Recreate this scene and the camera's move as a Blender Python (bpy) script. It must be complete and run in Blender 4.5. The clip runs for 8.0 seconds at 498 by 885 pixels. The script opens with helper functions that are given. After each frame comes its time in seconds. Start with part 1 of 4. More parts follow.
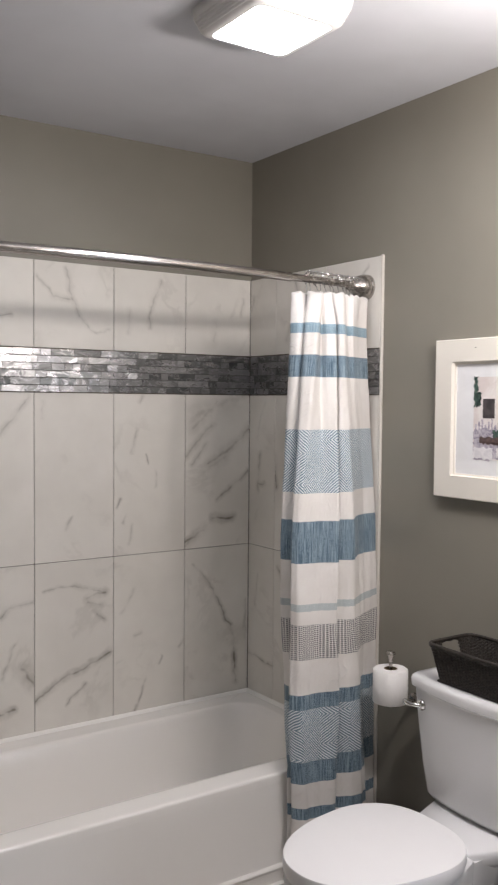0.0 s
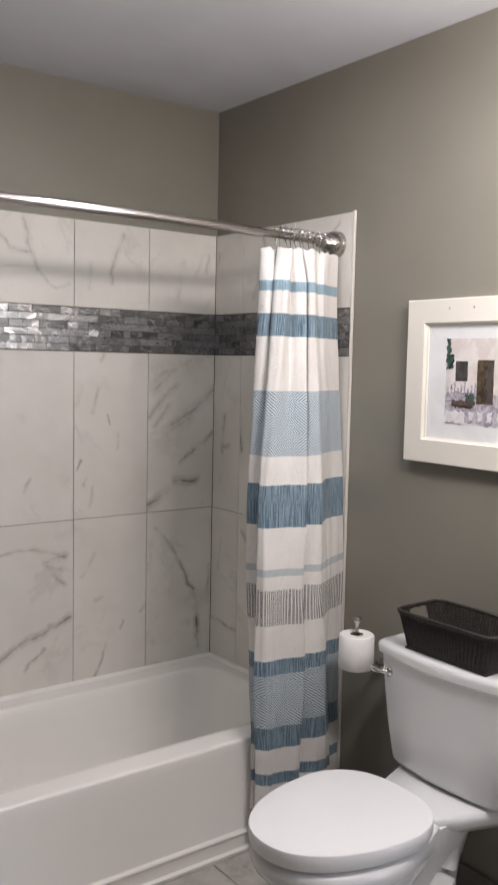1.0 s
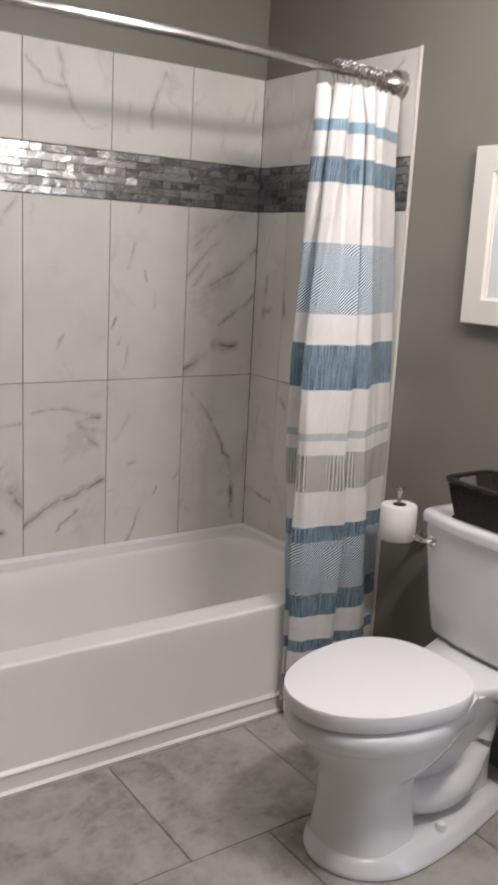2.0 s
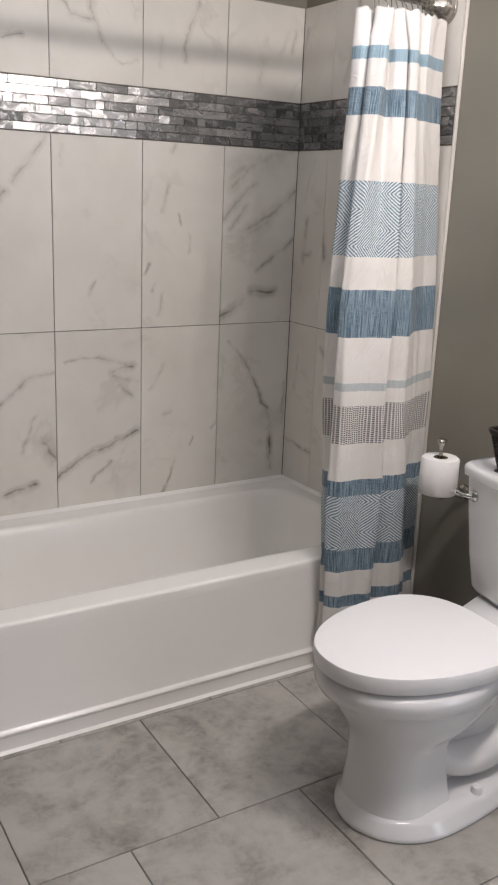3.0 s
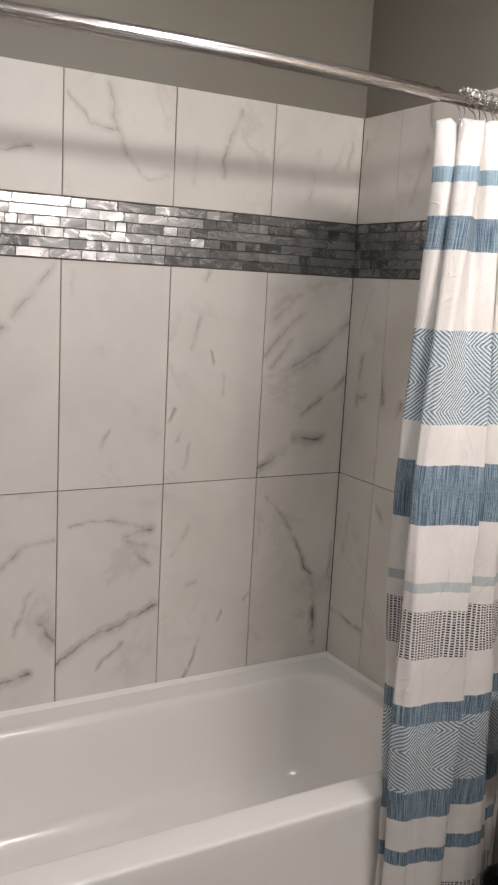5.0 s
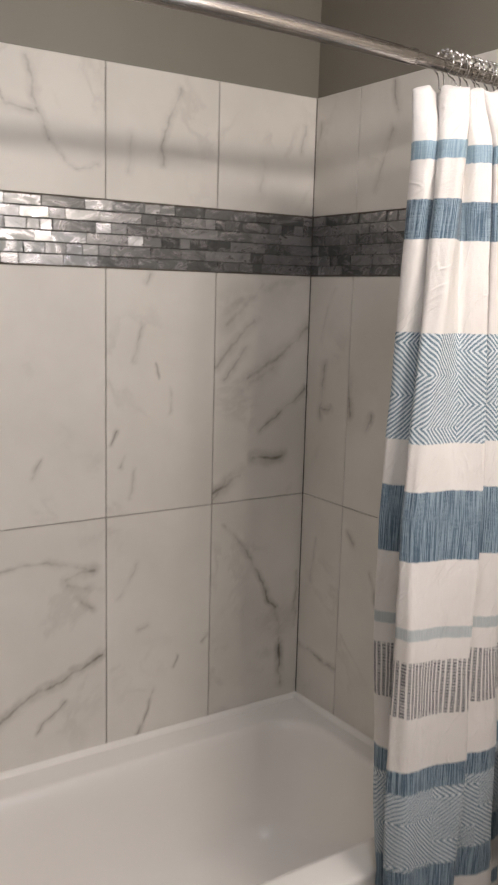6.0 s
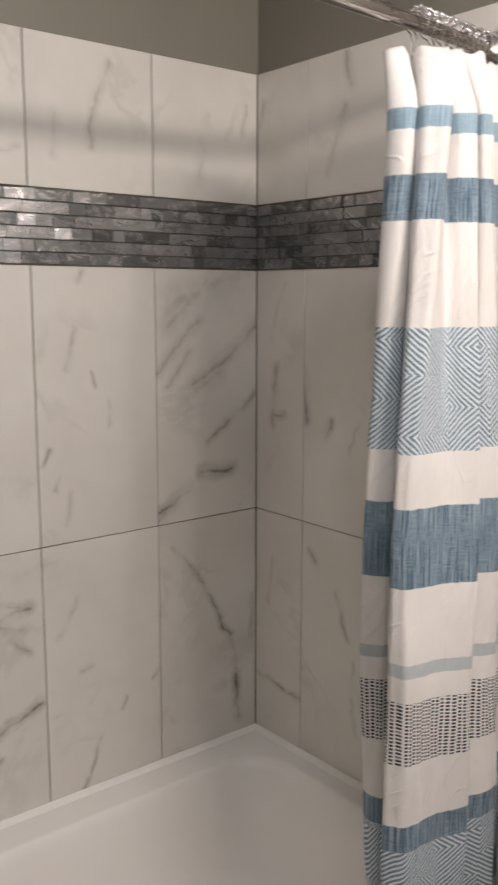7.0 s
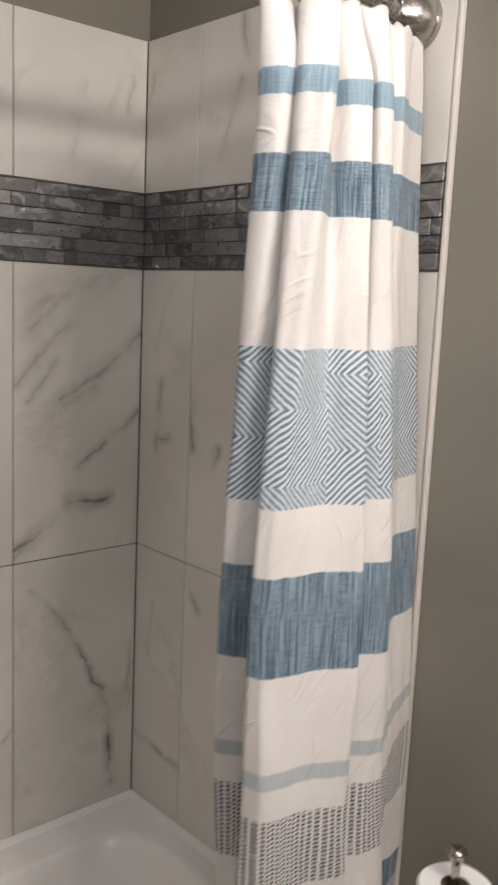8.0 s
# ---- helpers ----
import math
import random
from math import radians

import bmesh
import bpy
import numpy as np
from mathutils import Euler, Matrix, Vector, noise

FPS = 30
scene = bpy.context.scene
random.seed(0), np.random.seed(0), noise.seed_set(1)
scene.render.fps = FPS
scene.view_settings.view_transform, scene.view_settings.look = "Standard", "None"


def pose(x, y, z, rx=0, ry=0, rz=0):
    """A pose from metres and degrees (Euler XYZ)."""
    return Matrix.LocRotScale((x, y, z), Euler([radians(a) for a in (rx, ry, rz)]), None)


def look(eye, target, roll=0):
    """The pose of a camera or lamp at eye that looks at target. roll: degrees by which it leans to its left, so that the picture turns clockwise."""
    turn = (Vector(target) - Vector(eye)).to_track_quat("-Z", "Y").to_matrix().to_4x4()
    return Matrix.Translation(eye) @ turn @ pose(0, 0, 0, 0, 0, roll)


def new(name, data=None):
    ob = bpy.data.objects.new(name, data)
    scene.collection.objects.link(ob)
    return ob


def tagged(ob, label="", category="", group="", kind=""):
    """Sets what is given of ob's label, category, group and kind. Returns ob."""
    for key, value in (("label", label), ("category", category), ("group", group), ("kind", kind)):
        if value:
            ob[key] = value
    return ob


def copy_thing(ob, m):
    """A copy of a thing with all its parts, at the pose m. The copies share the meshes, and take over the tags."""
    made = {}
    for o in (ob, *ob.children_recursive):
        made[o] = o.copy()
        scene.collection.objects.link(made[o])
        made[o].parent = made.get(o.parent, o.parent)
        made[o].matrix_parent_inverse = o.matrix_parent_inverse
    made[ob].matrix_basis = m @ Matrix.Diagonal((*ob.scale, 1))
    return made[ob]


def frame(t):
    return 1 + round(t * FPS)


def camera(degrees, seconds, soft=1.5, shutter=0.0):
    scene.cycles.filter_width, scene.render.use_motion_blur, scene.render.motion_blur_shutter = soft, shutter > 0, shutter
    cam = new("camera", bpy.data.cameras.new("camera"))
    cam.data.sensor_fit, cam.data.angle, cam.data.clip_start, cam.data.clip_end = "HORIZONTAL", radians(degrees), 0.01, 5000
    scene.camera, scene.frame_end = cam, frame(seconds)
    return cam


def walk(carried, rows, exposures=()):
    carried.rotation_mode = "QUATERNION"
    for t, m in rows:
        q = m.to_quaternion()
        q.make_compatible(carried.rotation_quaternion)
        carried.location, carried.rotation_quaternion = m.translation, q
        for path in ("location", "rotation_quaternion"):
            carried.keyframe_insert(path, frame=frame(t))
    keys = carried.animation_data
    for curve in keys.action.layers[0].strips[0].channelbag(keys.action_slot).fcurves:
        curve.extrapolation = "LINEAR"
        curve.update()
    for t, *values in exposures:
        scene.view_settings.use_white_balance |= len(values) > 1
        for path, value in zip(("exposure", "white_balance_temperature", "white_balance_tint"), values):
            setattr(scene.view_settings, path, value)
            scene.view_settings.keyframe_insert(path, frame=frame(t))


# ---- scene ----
cam = camera(31.6, 8.0, soft=2.1, shutter=0.5)
PATH = [
    (0, (-1.999, -2.97, 1.528), (-0.884, -1.312, 1.436), 0.5),
    (0.5, (-1.994, -2.935, 1.542), (-0.823, -1.317, 1.428), 0.3),
    (1, (-1.973, -2.889, 1.522), (-0.783, -1.291, 1.345), 1.2),
    (1.5, (-1.955, -2.828, 1.48), (-0.757, -1.255, 1.178), 2.8),
    (2, (-1.933, -2.769, 1.404), (-0.81, -1.169, 0.985), 3.0),
    (2.2, (-1.947, -2.759, 1.39), (-0.848, -1.149, 0.944), 2.8),
    (3.3, (-1.784, -2.684, 1.394), (-0.796, -1.033, 0.849), 2.7),
    (3.5, (-1.751, -2.623, 1.438), (-0.748, -0.96, 0.956), 3.7),
    (4, (-1.651, -2.536, 1.491), (-0.681, -0.824, 1.136), 5.0),
    (4.5, (-1.624, -2.347, 1.488), (-0.656, -0.629, 1.158), 3.5),
    (4.7, (-1.617, -2.293, 1.505), (-0.654, -0.573, 1.164), 3.1),
    (5.8, (-1.487, -2.027, 1.517), (-0.457, -0.353, 1.152), 1.9),
    (6, (-1.472, -1.952, 1.506), (-0.388, -0.305, 1.171), 1.5),
    (6.5, (-1.432, -1.773, 1.498), (-0.303, -0.151, 1.193), 1.0),
    (7, (-1.411, -1.725, 1.492), (-0.175, -0.188, 1.164), 0.1),
    (7.5, (-1.287, -1.647, 1.489), (0.034, -0.181, 1.165), 0.6),
    (8, (-1.096, -1.592, 1.5), (0.219, -0.119, 1.181), 2.5),
]
EXPOSURES = [(0, 0.01, 6430, 13.5), (2.2, 0.05, 6440, 13.5), (4, 0.12, 6570, 14), (5.8, 0.05, 6750, 14.5), (6.5, 0.08, 6850, 15), (8, 0.07, 6760, 14)]
walk(cam, [(t, look(eye, target, roll)) for t, eye, target, roll in PATH], EXPOSURES)
VANITY_WATTS, LAMP_GLOW, DOOR_WATTS = 16.5, 50.0, 17.0

# ---------- world and lights ----------
world = bpy.data.worlds.new("world")
world.use_nodes = True
world.node_tree.nodes["Background"].inputs["Color"].default_value = (0.5, 0.47, 0.43, 1)
world.node_tree.nodes["Background"].inputs["Strength"].default_value = 0.02
scene.world = world

# the vanity lights, a row of bulbs behind the camera
for vx in (-0.68, -0.52, -0.36):
    bulb = bpy.data.lights.new("vanity_bulb", "POINT")
    bulb.energy, bulb.shadow_soft_size, bulb.color = VANITY_WATTS, 0.05, (1.0, 0.94, 0.872)
    new("vanity_bulb", bulb).location = (vx, -2.02, 2.068)


# cool daylight that comes in by the open doorway behind the camera, in the toilet's wall
DOOR_Y0, DOOR_Y1, DOOR_H = -3.30, -2.50, 2.04
daylight = bpy.data.lights.new("doorway_daylight", "AREA")
daylight.shape, daylight.size, daylight.size_y = "RECTANGLE", DOOR_Y1 - DOOR_Y0 - 0.04, DOOR_H - 0.04
daylight.energy, daylight.color = DOOR_WATTS, (0.80, 0.88, 1.0)
new("doorway_daylight", daylight).matrix_world = look((0.07, (DOOR_Y0 + DOOR_Y1) / 2, DOOR_H / 2), (-1, (DOOR_Y0 + DOOR_Y1) / 2, DOOR_H / 2))


# ---------- helpers ----------
def material(name, color=(0.8, 0.8, 0.8), rough=0.5, metal=0.0, **extra):
    m = bpy.data.materials.new(name)
    m.use_nodes = True
    b = m.node_tree.nodes["Principled BSDF"]
    b.inputs["Base Color"].default_value = (*color, 1)
    b.inputs["Roughness"].default_value = rough
    b.inputs["Metallic"].default_value = metal
    for key, value in extra.items():
        b.inputs[key.replace("_", " ")].default_value = value
    return m, m.node_tree, b


def node(nt, kind, *links, **settings):
    """A node; links are (input, value or socket); settings: the node's own options."""
    n = nt.nodes.new(kind)
    if "operation" in settings:
        n.operation = settings["operation"]
    if "use_clamp" in settings:
        n.use_clamp = settings["use_clamp"]
    if "data_type" in settings:
        n.data_type, n.blend_type = settings["data_type"], settings["blend_type"]
    if "interpolation_type" in settings:
        n.interpolation_type = settings["interpolation_type"]
    for key, value in links:
        if isinstance(value, bpy.types.NodeSocket):
            nt.links.new(value, n.inputs[key])
        else:
            n.inputs[key].default_value = value
    return n


def calc(nt, op, a, b=0.0, c=0.0, clamp=False):
    return node(nt, "ShaderNodeMath", (0, a), (1, b), (2, c), operation=op, use_clamp=clamp).outputs[0]


def vcalc(nt, op, a, b=(0, 0, 0), out=0):
    return node(nt, "ShaderNodeVectorMath", (0, a), (1, b), operation=op).outputs[out]


def noise_of(nt, vec, scale, detail=3.0, rough=0.55, out=0, **extra):
    n = node(nt, "ShaderNodeTexNoise", ("Vector", vec), ("Scale", scale), ("Detail", detail), ("Roughness", rough))
    for key, value in extra.items():
        n.inputs[key].default_value = value
    return n.outputs[out]


def blend(nt, fac, a, b, kind="MIX"):
    n = node(nt, "ShaderNodeMix", data_type="RGBA", blend_type=kind)
    for i, value in ((0, fac), (6, a), (7, b)):
        if isinstance(value, bpy.types.NodeSocket):
            nt.links.new(value, n.inputs[i])
        else:
            n.inputs[i].default_value = value if i == 0 else (*value[:3], 1)
    return n.outputs[2]


def spread(nt, value, lo, hi, to_lo=0.0, to_hi=1.0, smooth=True):
    return node(nt, "ShaderNodeMapRange", (0, value), (1, lo), (2, hi), (3, to_lo), (4, to_hi),
                interpolation_type="SMOOTHSTEP" if smooth else "LINEAR").outputs[0]


def bump(nt, b, height, strength=0.2, distance=0.002):
    n = node(nt, "ShaderNodeBump", ("Height", height), ("Strength", strength), ("Distance", distance))
    nt.links.new(n.outputs[0], b.inputs["Normal"])


def position(nt):
    return node(nt, "ShaderNodeNewGeometry").outputs["Position"]


def local(nt):
    return node(nt, "ShaderNodeTexCoord").outputs["Object"]


def mesh_of(name, bm, mat=None, smooth=None):
    bmesh.ops.recalc_face_normals(bm, faces=bm.faces)
    me = bpy.data.meshes.new(name)
    bm.to_mesh(me)
    bm.free()
    if mat:
        me.materials.append(mat)
    if smooth is not None:
        me.polygons.foreach_set("use_smooth", [True] * len(me.polygons))
        if smooth < 180:
            me.set_sharp_from_angle(angle=radians(smooth))
    return me


def base_of(ob):
    v = Vector()
    while ob:
        v += ob.location
        ob = ob.parent
    return v


def part(name, bm, mat, parent, label="", smooth=None):
    """One mesh under a thing or a part, from a bmesh in world places."""
    me = mesh_of(name, bm, mat, smooth)
    me.transform(Matrix.Translation(-base_of(parent)))
    ob = new(name, me)
    ob.parent = parent
    if label:
        tagged(ob, label)
    return ob


def thing(name, at, label, category, group="", kind=""):
    ob = new(name)
    ob.location = at
    ob.empty_display_size = 0.05
    return tagged(ob, label, category, group, kind)


def solid(name, bm, mat, label, category="", kind="", smooth=None, group=""):
    return tagged(new(name, mesh_of(name, bm, mat, smooth)), label, category, group, kind)


def box(lo, hi, bev=0.0, seg=2, bm=None):
    own = bmesh.new()
    bmesh.ops.create_cube(own, size=1, matrix=Matrix.Translation([(a + b) / 2 for a, b in zip(lo, hi)])
                          @ Matrix.Diagonal([b - a for a, b in zip(lo, hi)] + [1]))
    if bev:
        bmesh.ops.bevel(own, geom=own.edges[:], offset=bev, segments=seg, profile=0.5, affect="EDGES")
    if bm is None:
        return own
    tmp = bpy.data.meshes.new("tmp")
    own.to_mesh(tmp)
    own.free()
    bm.from_mesh(tmp)
    bpy.data.meshes.remove(tmp)
    return bm


def loft(loops, bm=None, ring=True, cap=(True, True)):
    bm = bm or bmesh.new()
    rows = [[bm.verts.new(p) for p in loop] for loop in loops]
    n = len(rows[0])
    for a, b in zip(rows, rows[1:]):
        for i in range(n if ring else n - 1):
            j = (i + 1) % n
            bm.faces.new((a[i], a[j], b[j], b[i]))
    if ring and cap[0]:
        bm.faces.new(rows[0][::-1])
    if ring and cap[1]:
        bm.faces.new(rows[-1])
    return bm


def tube(path, radius, seg=12, bm=None, ring=False):
    path = [Vector(p) for p in path]
    n, loops = len(path), []
    for i, p in enumerate(path):
        a = path[(i - 1) % n] if ring or i else p
        b = path[(i + 1) % n] if ring or i < n - 1 else p
        d = (b - a).normalized()
        side = d.cross(Vector((0.13, 0.21, 1)) if abs(d.z) < 0.9 else Vector((1, 0.13, 0.2))).normalized()
        up = side.cross(d)
        r = radius[i] if isinstance(radius, (list, tuple)) else radius
        loops.append([p + r * (math.cos(k) * side + math.sin(k) * up) for k in (2 * math.pi * j / seg for j in range(seg))])
    if ring:
        loops.append(loops[0])
        bm = loft(loops, bm, cap=(False, False))
        bmesh.ops.remove_doubles(bm, verts=bm.verts, dist=1e-6)
        return bm
    return loft(loops, bm)


def revolve(profile, at, axis="z", seg=32, bm=None):
    """profile: (radius, height) pairs, round the axis through at."""
    turn = {"z": Matrix(), "x": pose(0, 0, 0, 0, -90, 0), "y": pose(0, 0, 0, -90, 0, 0)}[axis]
    m = Matrix.Translation(at) @ turn
    loops = [[m @ Vector((r * math.cos(k), r * math.sin(k), h)) for k in (2 * math.pi * j / seg for j in range(seg))] for r, h in profile]
    return loft(loops, bm)


def ball(at, r, bm=None):
    bm = bm or bmesh.new()
    bmesh.ops.create_uvsphere(bm, u_segments=10, v_segments=7, radius=r, matrix=Matrix.Translation(at))
    return bm


def spline(points, count):
    """Even samples on a smooth curve through the points."""
    pts = [Vector(p) for p in points]
    pts = [2 * pts[0] - pts[1]] + pts + [2 * pts[-1] - pts[-2]]
    out, n = [], len(pts) - 3
    for k in range(count):
        s = k / (count - 1) * n
        i = min(int(s), n - 1)
        f = s - i
        a, b, c, d = pts[i:i + 4]
        out.append(0.5 * (2 * b + (c - a) * f + (2 * a - 5 * b + 4 * c - d) * f * f + (3 * b - a - 3 * c + d) * f ** 3))
    return out


# ---------- materials ----------
def paint(name, color, rough=0.55, grain=0.25):
    m, nt, b = material(name, color, rough)
    p = position(nt)
    cloud = noise_of(nt, p, 1.6, 4)
    dark, light = [0.94 * c for c in color], [min(1, 1.05 * c) for c in color]
    nt.links.new(blend(nt, spread(nt, cloud, 0.3, 0.7), dark, light), b.inputs["Base Color"])
    roll = noise_of(nt, p, 420, 2)
    bump(nt, b, roll, grain, 0.0006)
    nt.links.new(spread(nt, noise_of(nt, p, 5, 3), 0.3, 0.7, rough - 0.06, rough + 0.06), b.inputs["Roughness"])
    return m


WALL = paint("greige_wall_paint", (0.232, 0.214, 0.180), 0.5)
CEILING = paint("ceiling_paint", (0.59, 0.595, 0.635), 0.8)
TRIM = paint("white_trim_paint", (0.62, 0.585, 0.535), 0.35, 0.1)


def floor_stone():
    m, nt, b = material("floor_stone_tile", rough=0.35)
    p = local(nt)
    p = vcalc(nt, "ADD", p, node(nt, "ShaderNodeCombineXYZ", (0, calc(nt, "MULTIPLY", node(nt, "ShaderNodeObjectInfo").outputs["Random"], 40.0))).outputs[0])
    big = noise_of(nt, p, 4.6, 8, 0.68, Distortion=0.35)
    fine = noise_of(nt, p, 38, 4)
    vein = calc(nt, "ABSOLUTE", calc(nt, "SUBTRACT", noise_of(nt, p, 3.4, 4, 0.55, Distortion=0.7), 0.5))
    c = blend(nt, spread(nt, big, 0.36, 0.64), (0.20, 0.184, 0.165), (0.43, 0.405, 0.375))
    c = blend(nt, spread(nt, noise_of(nt, p, 17, 6, 0.7, Distortion=0.6), 0.42, 0.62, 0.0, 0.42), c, (0.46, 0.43, 0.395))
    c = blend(nt, spread(nt, fine, 0.3, 0.7, 0.0, 0.35), c, (0.42, 0.40, 0.36))
    c = blend(nt, spread(nt, vein, 0.0, 0.07, 0.24, 0.0), c, (0.50, 0.475, 0.435))
    nt.links.new(c, b.inputs["Base Color"])
    bump(nt, b, big, 0.15, 0.002)
    nt.links.new(spread(nt, fine, 0.3, 0.7, 0.28, 0.46), b.inputs["Roughness"])
    return m


FLOOR = floor_stone()


def grout(name, color):
    m, nt, b = material(name, color, 0.9)
    n = noise_of(nt, position(nt), 60, 4)
    nt.links.new(blend(nt, n, [0.7 * c for c in color], [1.25 * c for c in color]), b.inputs["Base Color"])
    bump(nt, b, n, 0.4, 0.001)
    return m


GROUT = grout("tile_grout", (0.10, 0.085, 0.07))
MOSAIC_GROUT = grout("mosaic_grout", (0.13, 0.128, 0.122))
FLOOR_GROUT = grout("floor_grout", (0.13, 0.12, 0.105))


def marble(seed, size, strokes):
    """Glazed marble-look porcelain; strokes: (u0, v0, u1, v1, width, strength) veins in parts of the tile's size."""
    m, nt, b = material("marble_tile", rough=0.4, Specular_IOR_Level=0.4)
    w, h = size
    p = local(nt)
    q = vcalc(nt, "ADD", p, (seed * 3.7, seed * 1.3, seed * 2.1))
    big = noise_of(nt, q, 7, 3, out="Color")
    small = noise_of(nt, q, 34, 4, out="Color")
    p = vcalc(nt, "ADD", p, vcalc(nt, "MULTIPLY", vcalc(nt, "SUBTRACT", big, (0.5, 0.5, 0.5)), (0.06, 0, 0.06)))
    p = vcalc(nt, "ADD", p, vcalc(nt, "MULTIPLY", vcalc(nt, "SUBTRACT", small, (0.5, 0.5, 0.5)), (0.017, 0, 0.017)))
    p = vcalc(nt, "MULTIPLY", p, (1, 0, 1))
    patch = noise_of(nt, q, 16, 3)
    veins = None
    for u0, v0, u1, v1, wide, strong in strokes:
        a = Vector(((u0 - 0.5) * w, 0, (v0 - 0.5) * h))
        ba = Vector(((u1 - 0.5) * w, 0, (v1 - 0.5) * h)) - a
        pa = vcalc(nt, "SUBTRACT", p, a)
        along = calc(nt, "MULTIPLY", vcalc(nt, "DOT_PRODUCT", pa, ba, 1), 1 / ba.length_squared, clamp=True)
        near = node(nt, "ShaderNodeVectorMath", (0, ba), ("Scale", along), operation="SCALE").outputs[0]
        d = vcalc(nt, "DISTANCE", pa, near, 1)
        soft = spread(nt, d, 0.0, wide * 1.0, strong, 0.0)
        core = spread(nt, d, 0.0, wide * 0.22, strong * 0.55, 0.0)
        v = calc(nt, "ADD", calc(nt, "MULTIPLY", soft, 0.6), core)
        veins = v if veins is None else calc(nt, "MAXIMUM", veins, v)
    veins = calc(nt, "MULTIPLY", veins, spread(nt, patch, 0.3, 0.64, 0.18, 1.0), clamp=True)
    faint = calc(nt, "ABSOLUTE", calc(nt, "SUBTRACT", noise_of(nt, q, 3.0, 6, 0.6, Distortion=0.35), 0.5))
    faint = calc(nt, "MULTIPLY", spread(nt, faint, 0.0, 0.035, 0.22, 0.0), spread(nt, noise_of(nt, q, 5, 2), 0.5, 0.68))
    c = blend(nt, spread(nt, noise_of(nt, q, 4, 4), 0.3, 0.7), (0.69, 0.66, 0.61), (0.76, 0.73, 0.68))
    c = blend(nt, faint, c, (0.38, 0.35, 0.31))
    c = blend(nt, veins, c, (0.165, 0.145, 0.115))
    nt.links.new(c, b.inputs["Base Color"])
    bump(nt, b, noise_of(nt, q, 90, 2), 0.04, 0.0005)
    return m


def mosaic_glass():
    m, nt, b = material("pearl_glass_mosaic", rough=0.12)
    info = node(nt, "ShaderNodeObjectInfo").outputs["Random"]
    p = vcalc(nt, "ADD", local(nt), node(nt, "ShaderNodeCombineXYZ", (0, calc(nt, "MULTIPLY", info, 31.0)), (2, calc(nt, "MULTIPLY", info, 57.0))).outputs[0])
    slow = vcalc(nt, "MULTIPLY", p, (0.55, 1, 1.0))
    swirl = noise_of(nt, slow, 22, 4, 0.6, Distortion=2.2)
    wave = noise_of(nt, slow, 9, 2, 0.5, Distortion=0.8)
    c = blend(nt, spread(nt, info, 0.0, 1.0, smooth=False), (0.11, 0.115, 0.112), (0.34, 0.335, 0.335))
    c = blend(nt, spread(nt, swirl, 0.46, 0.64, 0.0, 0.75), c, (0.53, 0.51, 0.525))
    c = blend(nt, spread(nt, swirl, 0.30, 0.42, 0.40, 0.0), c, (0.045, 0.043, 0.045))
    nt.links.new(c, b.inputs["Base Color"])
    nt.links.new(spread(nt, swirl, 0.3, 0.7, 0.38, 0.25), b.inputs["Roughness"])
    nt.links.new(spread(nt, swirl, 0.40, 0.58, 0.5, 0.85), b.inputs["Metallic"])
    b.inputs["Coat Weight"].default_value = 0.7
    b.inputs["Coat Roughness"].default_value = 0.14
    bump(nt, b, calc(nt, "ADD", wave, calc(nt, "MULTIPLY", swirl, 0.45)), 0.22, 0.006)
    return m


MOSAIC = mosaic_glass()


def glazed(name, color, rough=0.12, wave=0.05):
    m, nt, b = material(name, color, rough)
    p = position(nt)
    n = noise_of(nt, p, 4, 3)
    nt.links.new(blend(nt, n, [0.96 * c for c in color], color), b.inputs["Base Color"])
    nt.links.new(spread(nt, noise_of(nt, p, 18, 4), 0.3, 0.7, rough * 0.8, rough * 1.3), b.inputs["Roughness"])
    bump(nt, b, noise_of(nt, p, 9, 2), wave, 0.003)
    return m


TUB = glazed("tub_enamel", (0.88, 0.855, 0.82), 0.17, 0.02)
CHINA = glazed("toilet_china", (0.79, 0.785, 0.79), 0.09, 0.01)
SEAT = glazed("seat_plastic", (0.84, 0.83, 0.835), 0.35, 0.0)
CAULK = glazed("white_caulk", (0.90, 0.88, 0.84), 0.35)


def metal(name, color, rough, brushed=0.0):
    m, nt, b = material(name, color, rough, 1.0)
    p = vcalc(nt, "MULTIPLY", position(nt), (4, 300, 300))
    n = noise_of(nt, p, 1.0 if brushed else 30, 3)
    nt.links.new(spread(nt, n, 0.3, 0.7, rough * 0.75, rough * 1.35), b.inputs["Roughness"])
    if brushed:
        bump(nt, b, n, brushed, 0.0004)
    return m


NICKEL = metal("brushed_nickel", (0.43, 0.40, 0.375), 0.22, 0.06)
CHROME = metal("chrome", (0.72, 0.71, 0.70), 0.08)


